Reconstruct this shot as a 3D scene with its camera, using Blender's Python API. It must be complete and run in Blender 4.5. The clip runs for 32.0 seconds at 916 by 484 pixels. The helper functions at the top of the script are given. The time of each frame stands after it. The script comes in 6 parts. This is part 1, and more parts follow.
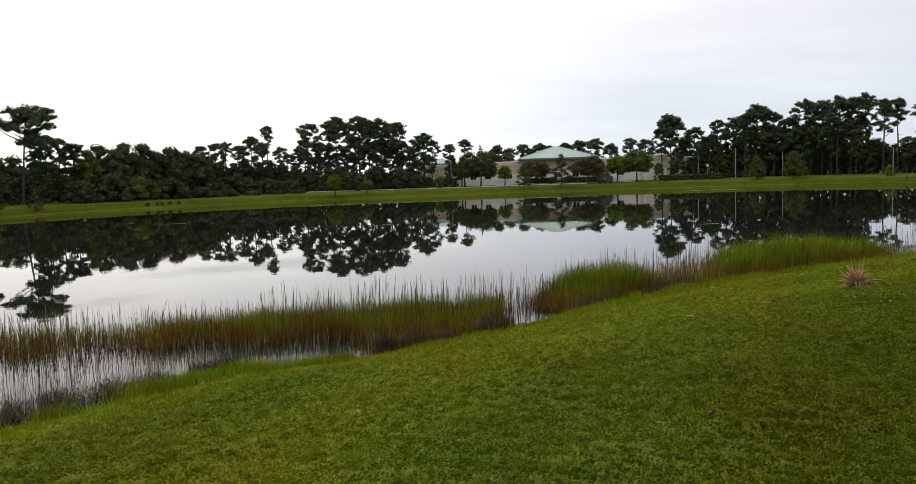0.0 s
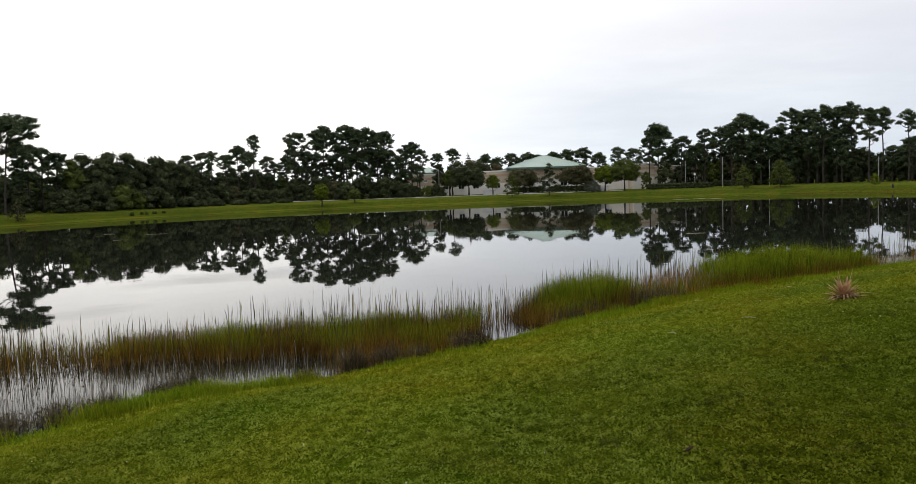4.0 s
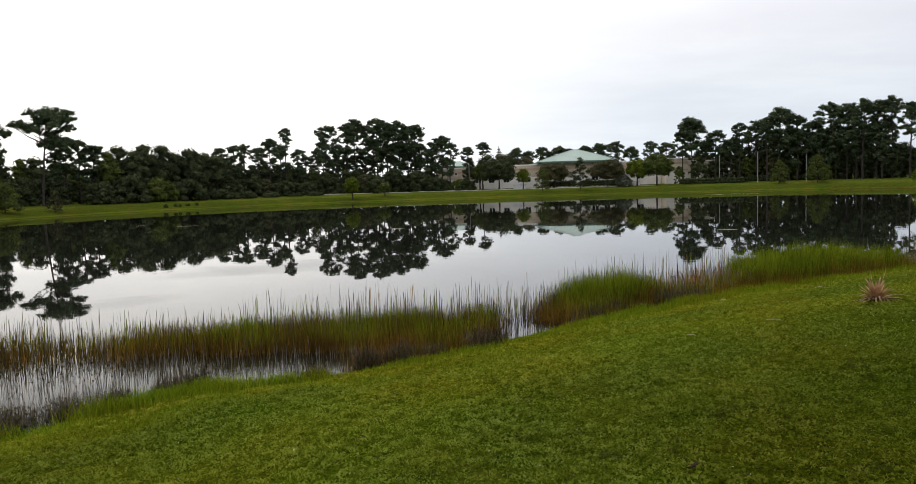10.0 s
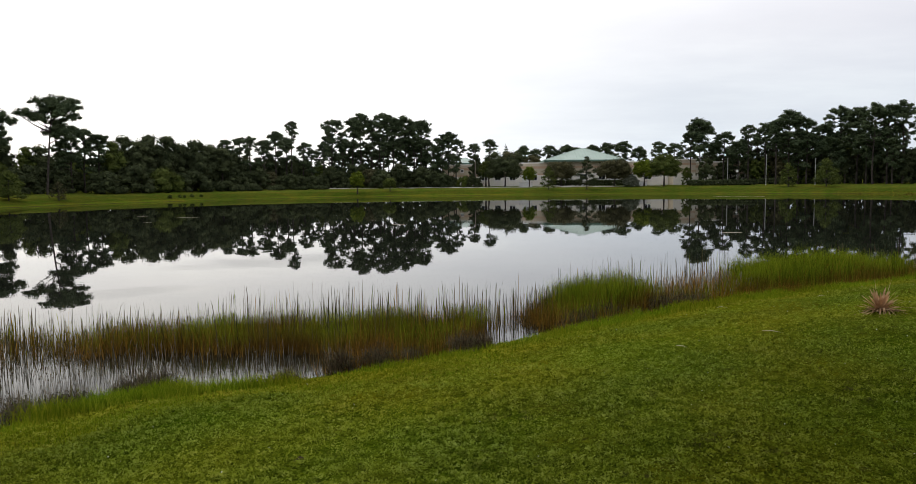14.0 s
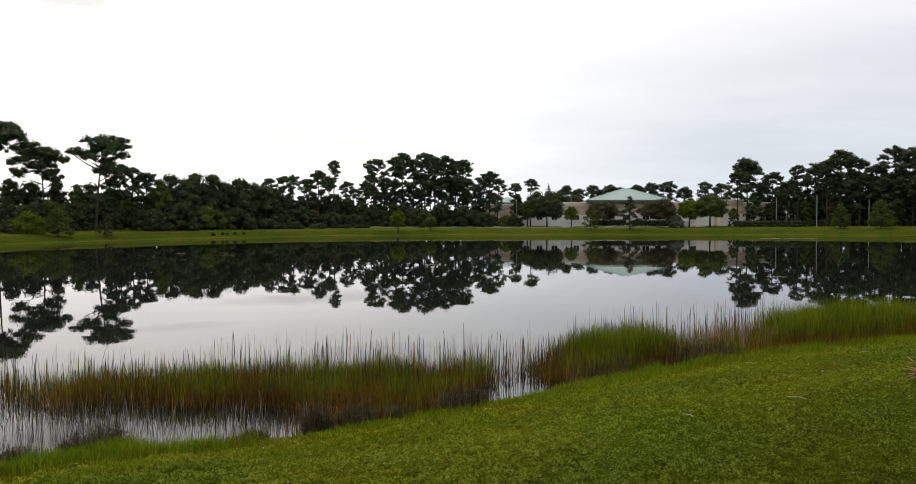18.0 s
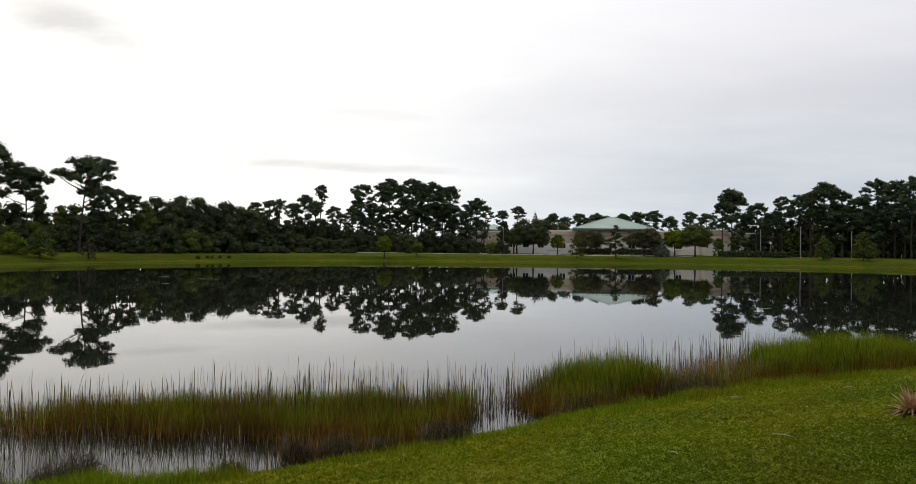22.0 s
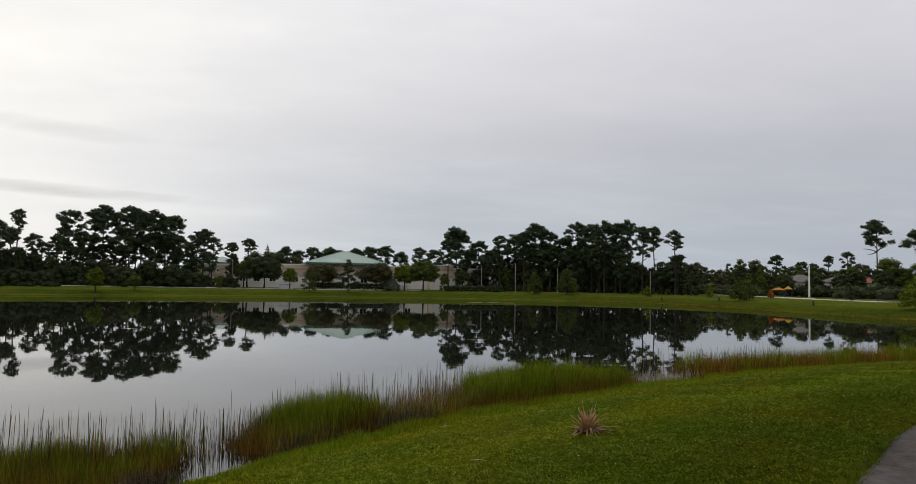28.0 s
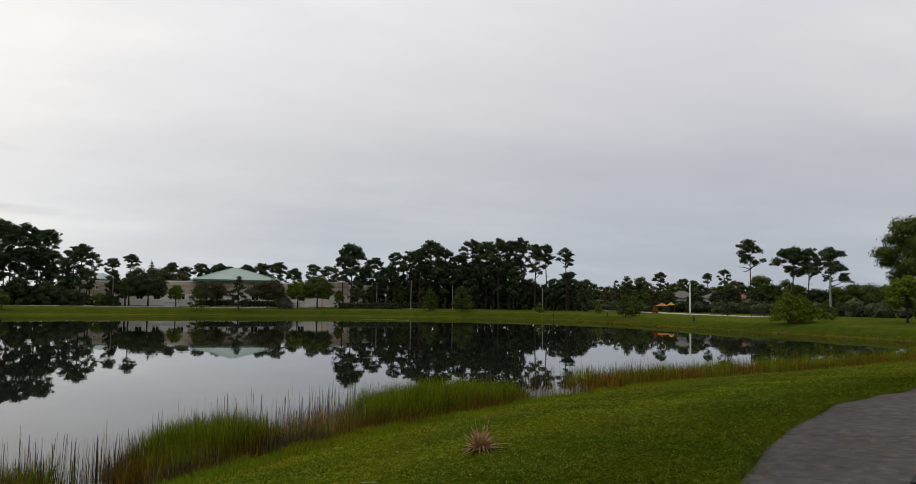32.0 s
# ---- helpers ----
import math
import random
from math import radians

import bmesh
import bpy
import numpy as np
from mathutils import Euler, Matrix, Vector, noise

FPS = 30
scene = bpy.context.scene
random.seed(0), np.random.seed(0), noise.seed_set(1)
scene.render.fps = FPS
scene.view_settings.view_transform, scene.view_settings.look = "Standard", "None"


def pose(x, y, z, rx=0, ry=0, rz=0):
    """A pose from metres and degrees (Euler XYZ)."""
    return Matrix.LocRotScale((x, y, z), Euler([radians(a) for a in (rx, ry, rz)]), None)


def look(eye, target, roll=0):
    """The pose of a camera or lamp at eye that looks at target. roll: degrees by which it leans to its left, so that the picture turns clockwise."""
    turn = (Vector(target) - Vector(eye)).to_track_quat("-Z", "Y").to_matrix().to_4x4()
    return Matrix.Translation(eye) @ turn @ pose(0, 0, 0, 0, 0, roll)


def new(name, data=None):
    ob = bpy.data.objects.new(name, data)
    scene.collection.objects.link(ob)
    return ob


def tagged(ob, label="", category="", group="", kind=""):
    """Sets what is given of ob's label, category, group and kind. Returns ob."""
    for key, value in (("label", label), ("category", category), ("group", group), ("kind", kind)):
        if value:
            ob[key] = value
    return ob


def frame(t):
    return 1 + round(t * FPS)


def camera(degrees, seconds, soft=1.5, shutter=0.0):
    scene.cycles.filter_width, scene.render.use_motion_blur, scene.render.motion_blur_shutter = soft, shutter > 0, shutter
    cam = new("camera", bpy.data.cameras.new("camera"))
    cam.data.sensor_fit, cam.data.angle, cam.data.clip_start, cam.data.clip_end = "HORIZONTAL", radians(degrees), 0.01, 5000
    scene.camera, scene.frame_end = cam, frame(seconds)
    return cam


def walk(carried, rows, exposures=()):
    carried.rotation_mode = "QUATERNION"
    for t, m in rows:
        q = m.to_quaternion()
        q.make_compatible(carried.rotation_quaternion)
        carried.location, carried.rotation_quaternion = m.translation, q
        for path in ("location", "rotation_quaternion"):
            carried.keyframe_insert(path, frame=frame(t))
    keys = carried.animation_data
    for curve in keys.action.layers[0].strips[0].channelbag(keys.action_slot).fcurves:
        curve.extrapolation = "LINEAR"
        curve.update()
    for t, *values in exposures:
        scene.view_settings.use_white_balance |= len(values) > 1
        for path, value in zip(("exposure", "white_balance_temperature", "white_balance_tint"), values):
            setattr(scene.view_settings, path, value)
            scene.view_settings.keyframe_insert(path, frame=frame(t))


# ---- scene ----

# ---------------------------------------------------------------- camera and walk
PATH = [
    (0.0, 0.00, 0.00, 2.74, -0.00, -4.70, 1.87),
    (0.5, -0.01, 0.00, 2.73, -0.06, -4.77, 1.86),
    (1.0, -0.01, 0.09, 2.72, 0.08, -5.05, 1.75),
    (1.5, -0.01, 0.10, 2.71, 0.06, -5.36, 1.40),
    (2.0, 0.03, 0.08, 2.71, -0.30, -5.33, 1.19),
    (2.5, 0.07, 0.10, 2.71, -0.42, -5.41, 1.41),
    (3.0, 0.11, 0.15, 2.70, 0.00, -5.40, 2.01),
    (3.5, 0.17, 0.35, 2.73, -1.05, -3.92, 1.97),
    (5.5, 0.46, 0.74, 2.76, 0.42, -5.01, 1.83),
    (6.0, 0.46, 0.77, 2.76, -0.04, -5.13, 1.62),
    (6.5, 0.46, 0.78, 2.76, -0.40, -5.13, 1.49),
    (7.0, 0.47, 0.79, 2.76, -0.41, -5.07, 1.44),
    (7.5, 0.47, 0.78, 2.76, -0.01, -5.22, 1.47),
    (8.0, 0.48, 0.78, 2.76, 0.54, -5.19, 1.40),
    (8.5, 0.48, 0.79, 2.76, 0.46, -5.13, 1.51),
    (9.0, 0.49, 0.79, 2.76, 0.73, -4.83, 1.63),
    (9.5, 0.49, 0.79, 2.76, 1.05, -4.54, 1.49),
    (10.0, 0.50, 0.79, 2.76, 1.55, -4.45, 1.65),
    (10.5, 0.50, 0.79, 2.76, 1.61, -4.57, 1.36),
    (11.0, 0.52, 0.78, 2.76, 1.58, -4.87, 1.49),
    (11.5, 0.54, 0.77, 2.76, 2.25, -4.80, 1.58),
    (12.0, 0.56, 0.82, 2.75, 1.99, -4.74, 1.59),
    (12.5, 0.59, 0.95, 2.76, 1.36, -4.03, 1.45),
    (13.0, 0.61, 1.10, 2.74, 2.14, -3.40, 2.03),
    (13.5, 0.68, 1.22, 2.73, 1.04, -5.17, 1.26),
    (14.0, 0.84, 1.38, 2.75, 2.13, -4.69, 0.49),
    (14.5, 1.00, 1.54, 2.74, 2.42, -4.56, -0.21),
    (15.0, 1.06, 1.67, 2.74, 2.76, -3.65, 0.70),
    (15.5, 1.13, 1.86, 2.77, 3.82, -0.86, -0.37),
    (17.5, 1.55, 2.36, 2.77, 6.18, -2.23, 0.76),
    (18.0, 1.53, 2.41, 2.77, 5.52, -1.72, 0.10),
    (18.5, 1.53, 2.43, 2.79, 5.20, -0.98, -0.77),
    (19.0, 1.53, 2.44, 2.79, 5.48, -1.26, -1.01),
    (19.5, 1.53, 2.43, 2.79, 6.86, -1.13, -1.00),
    (20.0, 1.53, 2.43, 2.80, 6.72, -1.01, -0.85),
    (20.5, 1.53, 2.45, 2.80, 5.95, -1.10, -0.61),
    (21.0, 1.53, 2.46, 2.80, 5.72, -0.91, -0.62),
    (21.5, 1.53, 2.46, 2.81, 4.95, -0.62, -0.77),
    (22.0, 1.54, 2.47, 2.83, 4.51, 0.26, -0.67),
    (22.5, 1.55, 2.43, 2.84, 3.48, 0.74, -1.06),
    (23.0, 1.57, 2.42, 2.85, 2.37, 1.26, -1.27),
    (23.5, 1.58, 2.41, 2.85, 0.70, 1.41, -1.37),
    (24.0, 1.62, 2.41, 2.85, -1.71, 1.20, -0.99),
    (24.5, 1.66, 2.40, 2.85, -4.19, 1.30, -1.20),
    (25.0, 1.67, 2.38, 2.86, -5.65, 1.70, -1.30),
    (25.5, 1.68, 2.36, 2.87, -7.19, 1.79, -1.13),
    (27.5, 1.73, 2.32, 2.89, -13.58, 2.91, -1.19),
    (28.0, 1.76, 2.33, 2.89, -15.39, 3.10, -0.99),
    (28.5, 1.74, 2.33, 2.89, -17.27, 3.41, -1.24),
    (29.0, 1.75, 2.33, 2.89, -18.46, 3.61, -1.09),
    (29.5, 1.76, 2.36, 2.89, -18.97, 3.78, -1.23),
    (30.0, 1.76, 2.37, 2.89, -19.50, 3.83, -0.90),
    (30.5, 1.76, 2.36, 2.90, -19.73, 3.84, -0.76),
    (31.0, 1.78, 2.35, 2.90, -21.06, 3.86, -0.83),
    (31.5, 1.80, 2.36, 2.91, -23.06, 4.22, -0.79),
    (32.0, 1.81, 2.38, 2.91, -23.25, 4.49, -0.79),
]
cam = camera(62.30, 32.0, soft=0.8)
walk(cam, [(t, pose(x, y, z, 90 + pitch, roll, yaw)) for t, x, y, z, yaw, pitch, roll in PATH],
     exposures=[(0.0, 0.16), (9.0, 0.15), (15.0, 0.10), (17.5, 0.03), (20.0, -0.02), (22.0, -0.17), (23.0, -0.30), (24.0, -0.40), (25.0, -0.43), (28.0, -0.46), (32.0, -0.47)])

# ---------------------------------------------------------------- world and sun
SUN_FROM = Vector((-0.48, 0.45, 0.75)).normalized()


class Nodes:
    """Short hand for building a node tree."""

    def __init__(self, tree):
        self.tree = tree
        tree.nodes.clear()

    def add(self, kind, **values):
        node = self.tree.nodes.new(kind)
        for key, value in values.items():
            if key == "op":
                node.operation = value
            elif key == "blend":
                node.blend_type = value
            elif key == "dtype":
                node.data_type = value
        return node

    def link(self, a, b):
        self.tree.links.new(a, b)

    def math(self, op, a, b=None):
        node = self.add("ShaderNodeMath", op=op)
        for socket, v in zip(node.inputs, (a, b)):
            if v is None:
                continue
            if isinstance(v, (int, float)):
                socket.default_value = v
            else:
                self.link(v, socket)
        return node.outputs[0]

    def ramp(self, fac, stops):
        node = self.add("ShaderNodeValToRGB")
        el = node.color_ramp.elements
        el[0].position, el[0].color = stops[0][0], (*stops[0][1], 1)
        el[1].position, el[1].color = stops[-1][0], (*stops[-1][1], 1)
        for pos, col in stops[1:-1]:
            e = el.new(pos)
            e.color = (*col, 1)
        self.link(fac, node.inputs[0])
        return node.outputs[0]

    def noise(self, vector, scale, detail=4.0, rough=0.55):
        node = self.add("ShaderNodeTexNoise")
        node.inputs["Scale"].default_value = scale
        node.inputs["Detail"].default_value = detail
        node.inputs["Roughness"].default_value = rough
        if vector is not None:
            self.link(vector, node.inputs["Vector"])
        return node.outputs[0]

    def mix(self, fac, a, b, blend="MIX"):
        node = self.add("ShaderNodeMix", dtype="RGBA", blend=blend)
        for socket, v in ((node.inputs[0], fac), (node.inputs[6], a), (node.inputs[7], b)):
            if isinstance(v, (int, float)):
                socket.default_value = v
            elif isinstance(v, tuple):
                socket.default_value = (*v, 1)
            else:
                self.link(v, socket)
        return node.outputs[2]


world = bpy.data.worlds.new("overcast_sky")
scene.world = world
world.use_nodes = True
n = Nodes(world.node_tree)
coord = n.add("ShaderNodeTexCoord").outputs["Generated"]
split = n.add("ShaderNodeSeparateXYZ")
n.link(coord, split.inputs[0])
sky = n.add("ShaderNodeTexSky")
sky.sky_type, sky.sun_disc = "NISHITA", False
sky.sun_elevation = math.asin(SUN_FROM.z)
sky.sun_rotation = math.atan2(SUN_FROM.x, SUN_FROM.y)
# cloud deck: the direction spread out on a flat layer, drawn out into long streaks
up = n.math("ADD", n.math("MAXIMUM", split.outputs[2], 0.0), 0.16)
flat = n.add("ShaderNodeCombineXYZ")
n.link(n.math("DIVIDE", n.math("ADD", n.math("MULTIPLY", split.outputs[0], 0.85), n.math("MULTIPLY", split.outputs[1], 0.25)), up), flat.inputs[0])
n.link(n.math("DIVIDE", n.math("MULTIPLY", split.outputs[1], 1.25), up), flat.inputs[1])
broad = n.noise(flat.outputs[0], 0.55, 5.0, 0.5)
fine = n.noise(flat.outputs[0], 1.7, 6.0, 0.6)
cloud = n.math("ADD", n.math("MULTIPLY", broad, 0.7), n.math("MULTIPLY", fine, 0.3))
shade = n.ramp(cloud, ((0.38, (0.90, 0.902, 0.925)), (0.5, (0.965, 0.963, 0.972)), (0.61, (1.06, 1.055, 1.042))))
dot = n.add("ShaderNodeVectorMath", op="DOT_PRODUCT")
n.link(coord, dot.inputs[0])
dot.inputs[1].default_value = Vector((-0.74, 0.62, 0.24)).normalized()
glow = n.ramp(dot.outputs["Value"], ((0.0, (0.585, 0.580, 0.592)), (0.4, (0.640, 0.633, 0.634)), (0.7, (0.782, 0.770, 0.752)), (1.0, (1.0, 0.964, 0.900))))
low = n.ramp(split.outputs[2], ((0.0, (0.68, 0.755, 0.83)), (0.10, (0.73, 0.78, 0.835)), (0.18, (0.86, 0.875, 0.91)), (0.26, (1.04, 1.04, 1.065)), (0.38, (1.11, 1.115, 1.15))))
east = n.ramp(dot.outputs["Value"], ((0.45, (1, 1, 1)), (0.85, (0, 0, 0))))
deck = n.mix(1.0, n.mix(1.0, glow, shade, "MULTIPLY"), n.mix(east, (1, 1, 1), low), "MULTIPLY")
deck = n.mix(1.0, deck, (15.8, 15.8, 15.8), "MULTIPLY")
# thin darker cloud bars over the north-western woods
ratio = n.math("DIVIDE", split.outputs[0], n.math("MAXIMUM", split.outputs[1], 0.05))
for mid, high, half, thick, depth in ((-0.26, 0.101, 0.22, 0.0085, 0.34), (-0.64, 0.255, 0.16, 0.032, 0.50), (-0.24, 0.172, 0.13, 0.012, 0.16), (-0.50, 0.132, 0.12, 0.006, 0.2)):
    across = n.math("DIVIDE", n.math("SUBTRACT", ratio, mid), half)
    along_z = n.math("DIVIDE", n.math("SUBTRACT", n.math("ADD", split.outputs[2], n.math("MULTIPLY", across, 0.5 * thick)), high), thick)
    inside = n.math("SUBTRACT", 1.0, n.math("ADD", n.math("MULTIPLY", across, across), n.math("MULTIPLY", along_z, along_z)))
    ragged = n.math("ADD", n.math("MULTIPLY", inside, 0.7), n.math("MULTIPLY", n.math("SUBTRACT", n.noise(flat.outputs[0], 3.5, 5.0, 0.6), 0.5), 1.1))
    bar = n.ramp(ragged, ((0.0, (0, 0, 0)), (0.75, (depth, depth, depth))))
    deck = n.mix(bar, deck, n.mix(1.0, deck, (0.30, 0.31, 0.33), "MULTIPLY"))
full = n.mix(0.95, sky.outputs[0], deck)
back = n.add("ShaderNodeBackground")
back.inputs["Strength"].default_value = 0.1
n.link(full, back.inputs["Color"])
n.link(back.outputs[0], n.add("ShaderNodeOutputWorld").inputs[0])

sun = bpy.data.lights.new("veiled_sun", "SUN")
sun.energy, sun.angle, sun.color = 0.7, radians(25), (1.0, 0.95, 0.87)
new("veiled_sun", sun).matrix_world = look(SUN_FROM * 60, (0, 0, 0))


# ---------------------------------------------------------------- materials
def worn_turf(n, pos, col):
    """Browner, trodden turf in an uneven strip beside the near path."""
    split = n.add("ShaderNodeSeparateXYZ")
    n.link(pos, split.inputs[0])
    y = split.outputs[1]
    edge = n.math("ADD", n.math("MULTIPLY", n.math("ADD", n.math("MULTIPLY", n.math("ADD", n.math("MULTIPLY", y, 0.00407), 0.00249), y), 0.29963), y), 2.5982)
    away = n.math("DIVIDE", n.math("SUBTRACT", edge, split.outputs[0]), n.math("ADD", 1.0, n.math("MULTIPLY", n.math("MAXIMUM", y, 0.0), 0.11)))
    # mowing strips that follow the path, and lusher yellow-green grass down by the near shore
    strip = n.math("ADD", away, n.math("MULTIPLY", n.math("SUBTRACT", n.noise(pos, 0.5, 3.0, 0.5), 0.5), 0.7))
    mown = n.ramp(n.math("MULTIPLY", strip, 0.1), ((0.20, (0.92, 0.94, 0.92)), (0.28, (0.90, 0.92, 0.90)), (0.36, (1.24, 1.20, 1.0)), (0.43, (1.22, 1.18, 1.0)), (0.50, (0.91, 0.93, 0.91)), (0.58, (1.04, 1.03, 1.0))))
    col = n.mix(1.0, col, mown, "MULTIPLY")
    level = n.math("ADD", split.outputs[2], n.math("MULTIPLY", n.math("SUBTRACT", n.noise(pos, 0.8, 4.0, 0.6), 0.5), 0.45))
    lush = n.ramp(level, ((0.22, (1, 1, 1)), (0.62, (0, 0, 0))))
    near_side = n.ramp(n.math("MULTIPLY", y, 0.01), ((0.30, (1, 1, 1)), (0.40, (0, 0, 0))))
    col = n.mix(n.math("MULTIPLY", lush, near_side), col, n.mix(1.0, col, (1.55, 1.32, 0.8), "MULTIPLY"))
    away = n.math("ADD", away, n.math("MULTIPLY", n.math("SUBTRACT", n.noise(pos, 0.9, 4.0, 0.6), 0.5), 1.6))
    worn = n.ramp(n.math("MULTIPLY", away, 0.2), ((0.30, (1, 1, 1)), (0.46, (0, 0, 0))))
    col = n.mix(worn, col, n.mix(1.0, col, (0.73, 0.75, 0.68), "MULTIPLY"))
    # thin spots of bare brown soil between the clumps
    bare = n.ramp(n.noise(pos, 4.2, 4.0, 0.65), ((0.59, (0, 0, 0)), (0.71, (0.75, 0.75, 0.75))))
    near = n.ramp(n.math("MULTIPLY", away, 0.2), ((0.30, (1, 1, 1)), (0.95, (0.12, 0.12, 0.12))))
    return n.mix(n.math("MULTIPLY", bare, near), col, (0.030, 0.026, 0.011))


def material(name, stops, scale=1.0, rough=0.8, bump=0.0, bump_scale=None, spread=0.0, metal=0.0, big=None, spec=0.3, sheer=0.0, turf=False, gain=1.0, foot=None):
    """A surface whose colour runs through stops by noise; spread adds a change from piece to piece, big a second, wide stain, foot another colour for the lower stems."""
    m = bpy.data.materials.new(name)
    m.use_nodes = True
    n = Nodes(m.node_tree)
    pos = n.add("ShaderNodeNewGeometry").outputs["Position"]
    fac = n.noise(pos, scale, 5.0, 0.6)
    if gain != 1.0:
        fac = n.math("ADD", n.math("MULTIPLY", n.math("SUBTRACT", fac, 0.5), gain), 0.5)
    if spread:
        island = n.add("ShaderNodeNewGeometry").outputs["Random Per Island"]
        fac = n.math("ADD", n.math("MULTIPLY", fac, 1 - spread), n.math("MULTIPLY", island, spread))
    k = len(stops) - 1
    col = n.ramp(fac, tuple((0.3 + 0.4 * i / k, c) for i, c in enumerate(stops)))
    if big:
        wide = n.ramp(n.noise(pos, big[0], 3.0, 0.5), ((0.38, (0, 0, 0)), (0.62, (1, 1, 1))))
        col = n.mix(wide, col, n.mix(1.0, col, big[1], "MULTIPLY"))
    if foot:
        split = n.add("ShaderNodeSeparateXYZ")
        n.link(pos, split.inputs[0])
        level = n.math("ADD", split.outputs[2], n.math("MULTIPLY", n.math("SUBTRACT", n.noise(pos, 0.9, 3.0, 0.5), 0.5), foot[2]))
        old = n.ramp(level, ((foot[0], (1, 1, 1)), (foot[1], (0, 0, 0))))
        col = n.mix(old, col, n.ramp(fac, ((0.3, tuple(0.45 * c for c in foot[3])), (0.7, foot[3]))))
    if turf:
        col = worn_turf(n, pos, col)
    bsdf = n.add("ShaderNodeBsdfPrincipled")
    n.link(col, bsdf.inputs["Base Color"])
    bsdf.inputs["Roughness"].default_value = rough
    bsdf.inputs["Metallic"].default_value = metal
    bsdf.inputs["Specular IOR Level"].default_value = spec
    if bump:
        b = n.add("ShaderNodeBump")
        b.inputs["Strength"].default_value = 0.7
        b.inputs["Distance"].default_value = bump
        n.link(n.noise(pos, bump_scale or scale * 4, 6.0, 0.65), b.inputs["Height"])
        n.link(b.outputs[0], bsdf.inputs["Normal"])
    out = n.add("ShaderNodeOutputMaterial")
    if sheer:
        leaf = n.add("ShaderNodeBsdfTranslucent")
        n.link(col, leaf.inputs["Color"])
        both = n.add("ShaderNodeMixShader")
        both.inputs[0].default_value = sheer
        n.link(bsdf.outputs[0], both.inputs[1])
        n.link(leaf.outputs[0], both.inputs[2])
        n.link(both.outputs[0], out.inputs[0])
    else:
        n.link(bsdf.outputs[0], out.inputs[0])
    return m


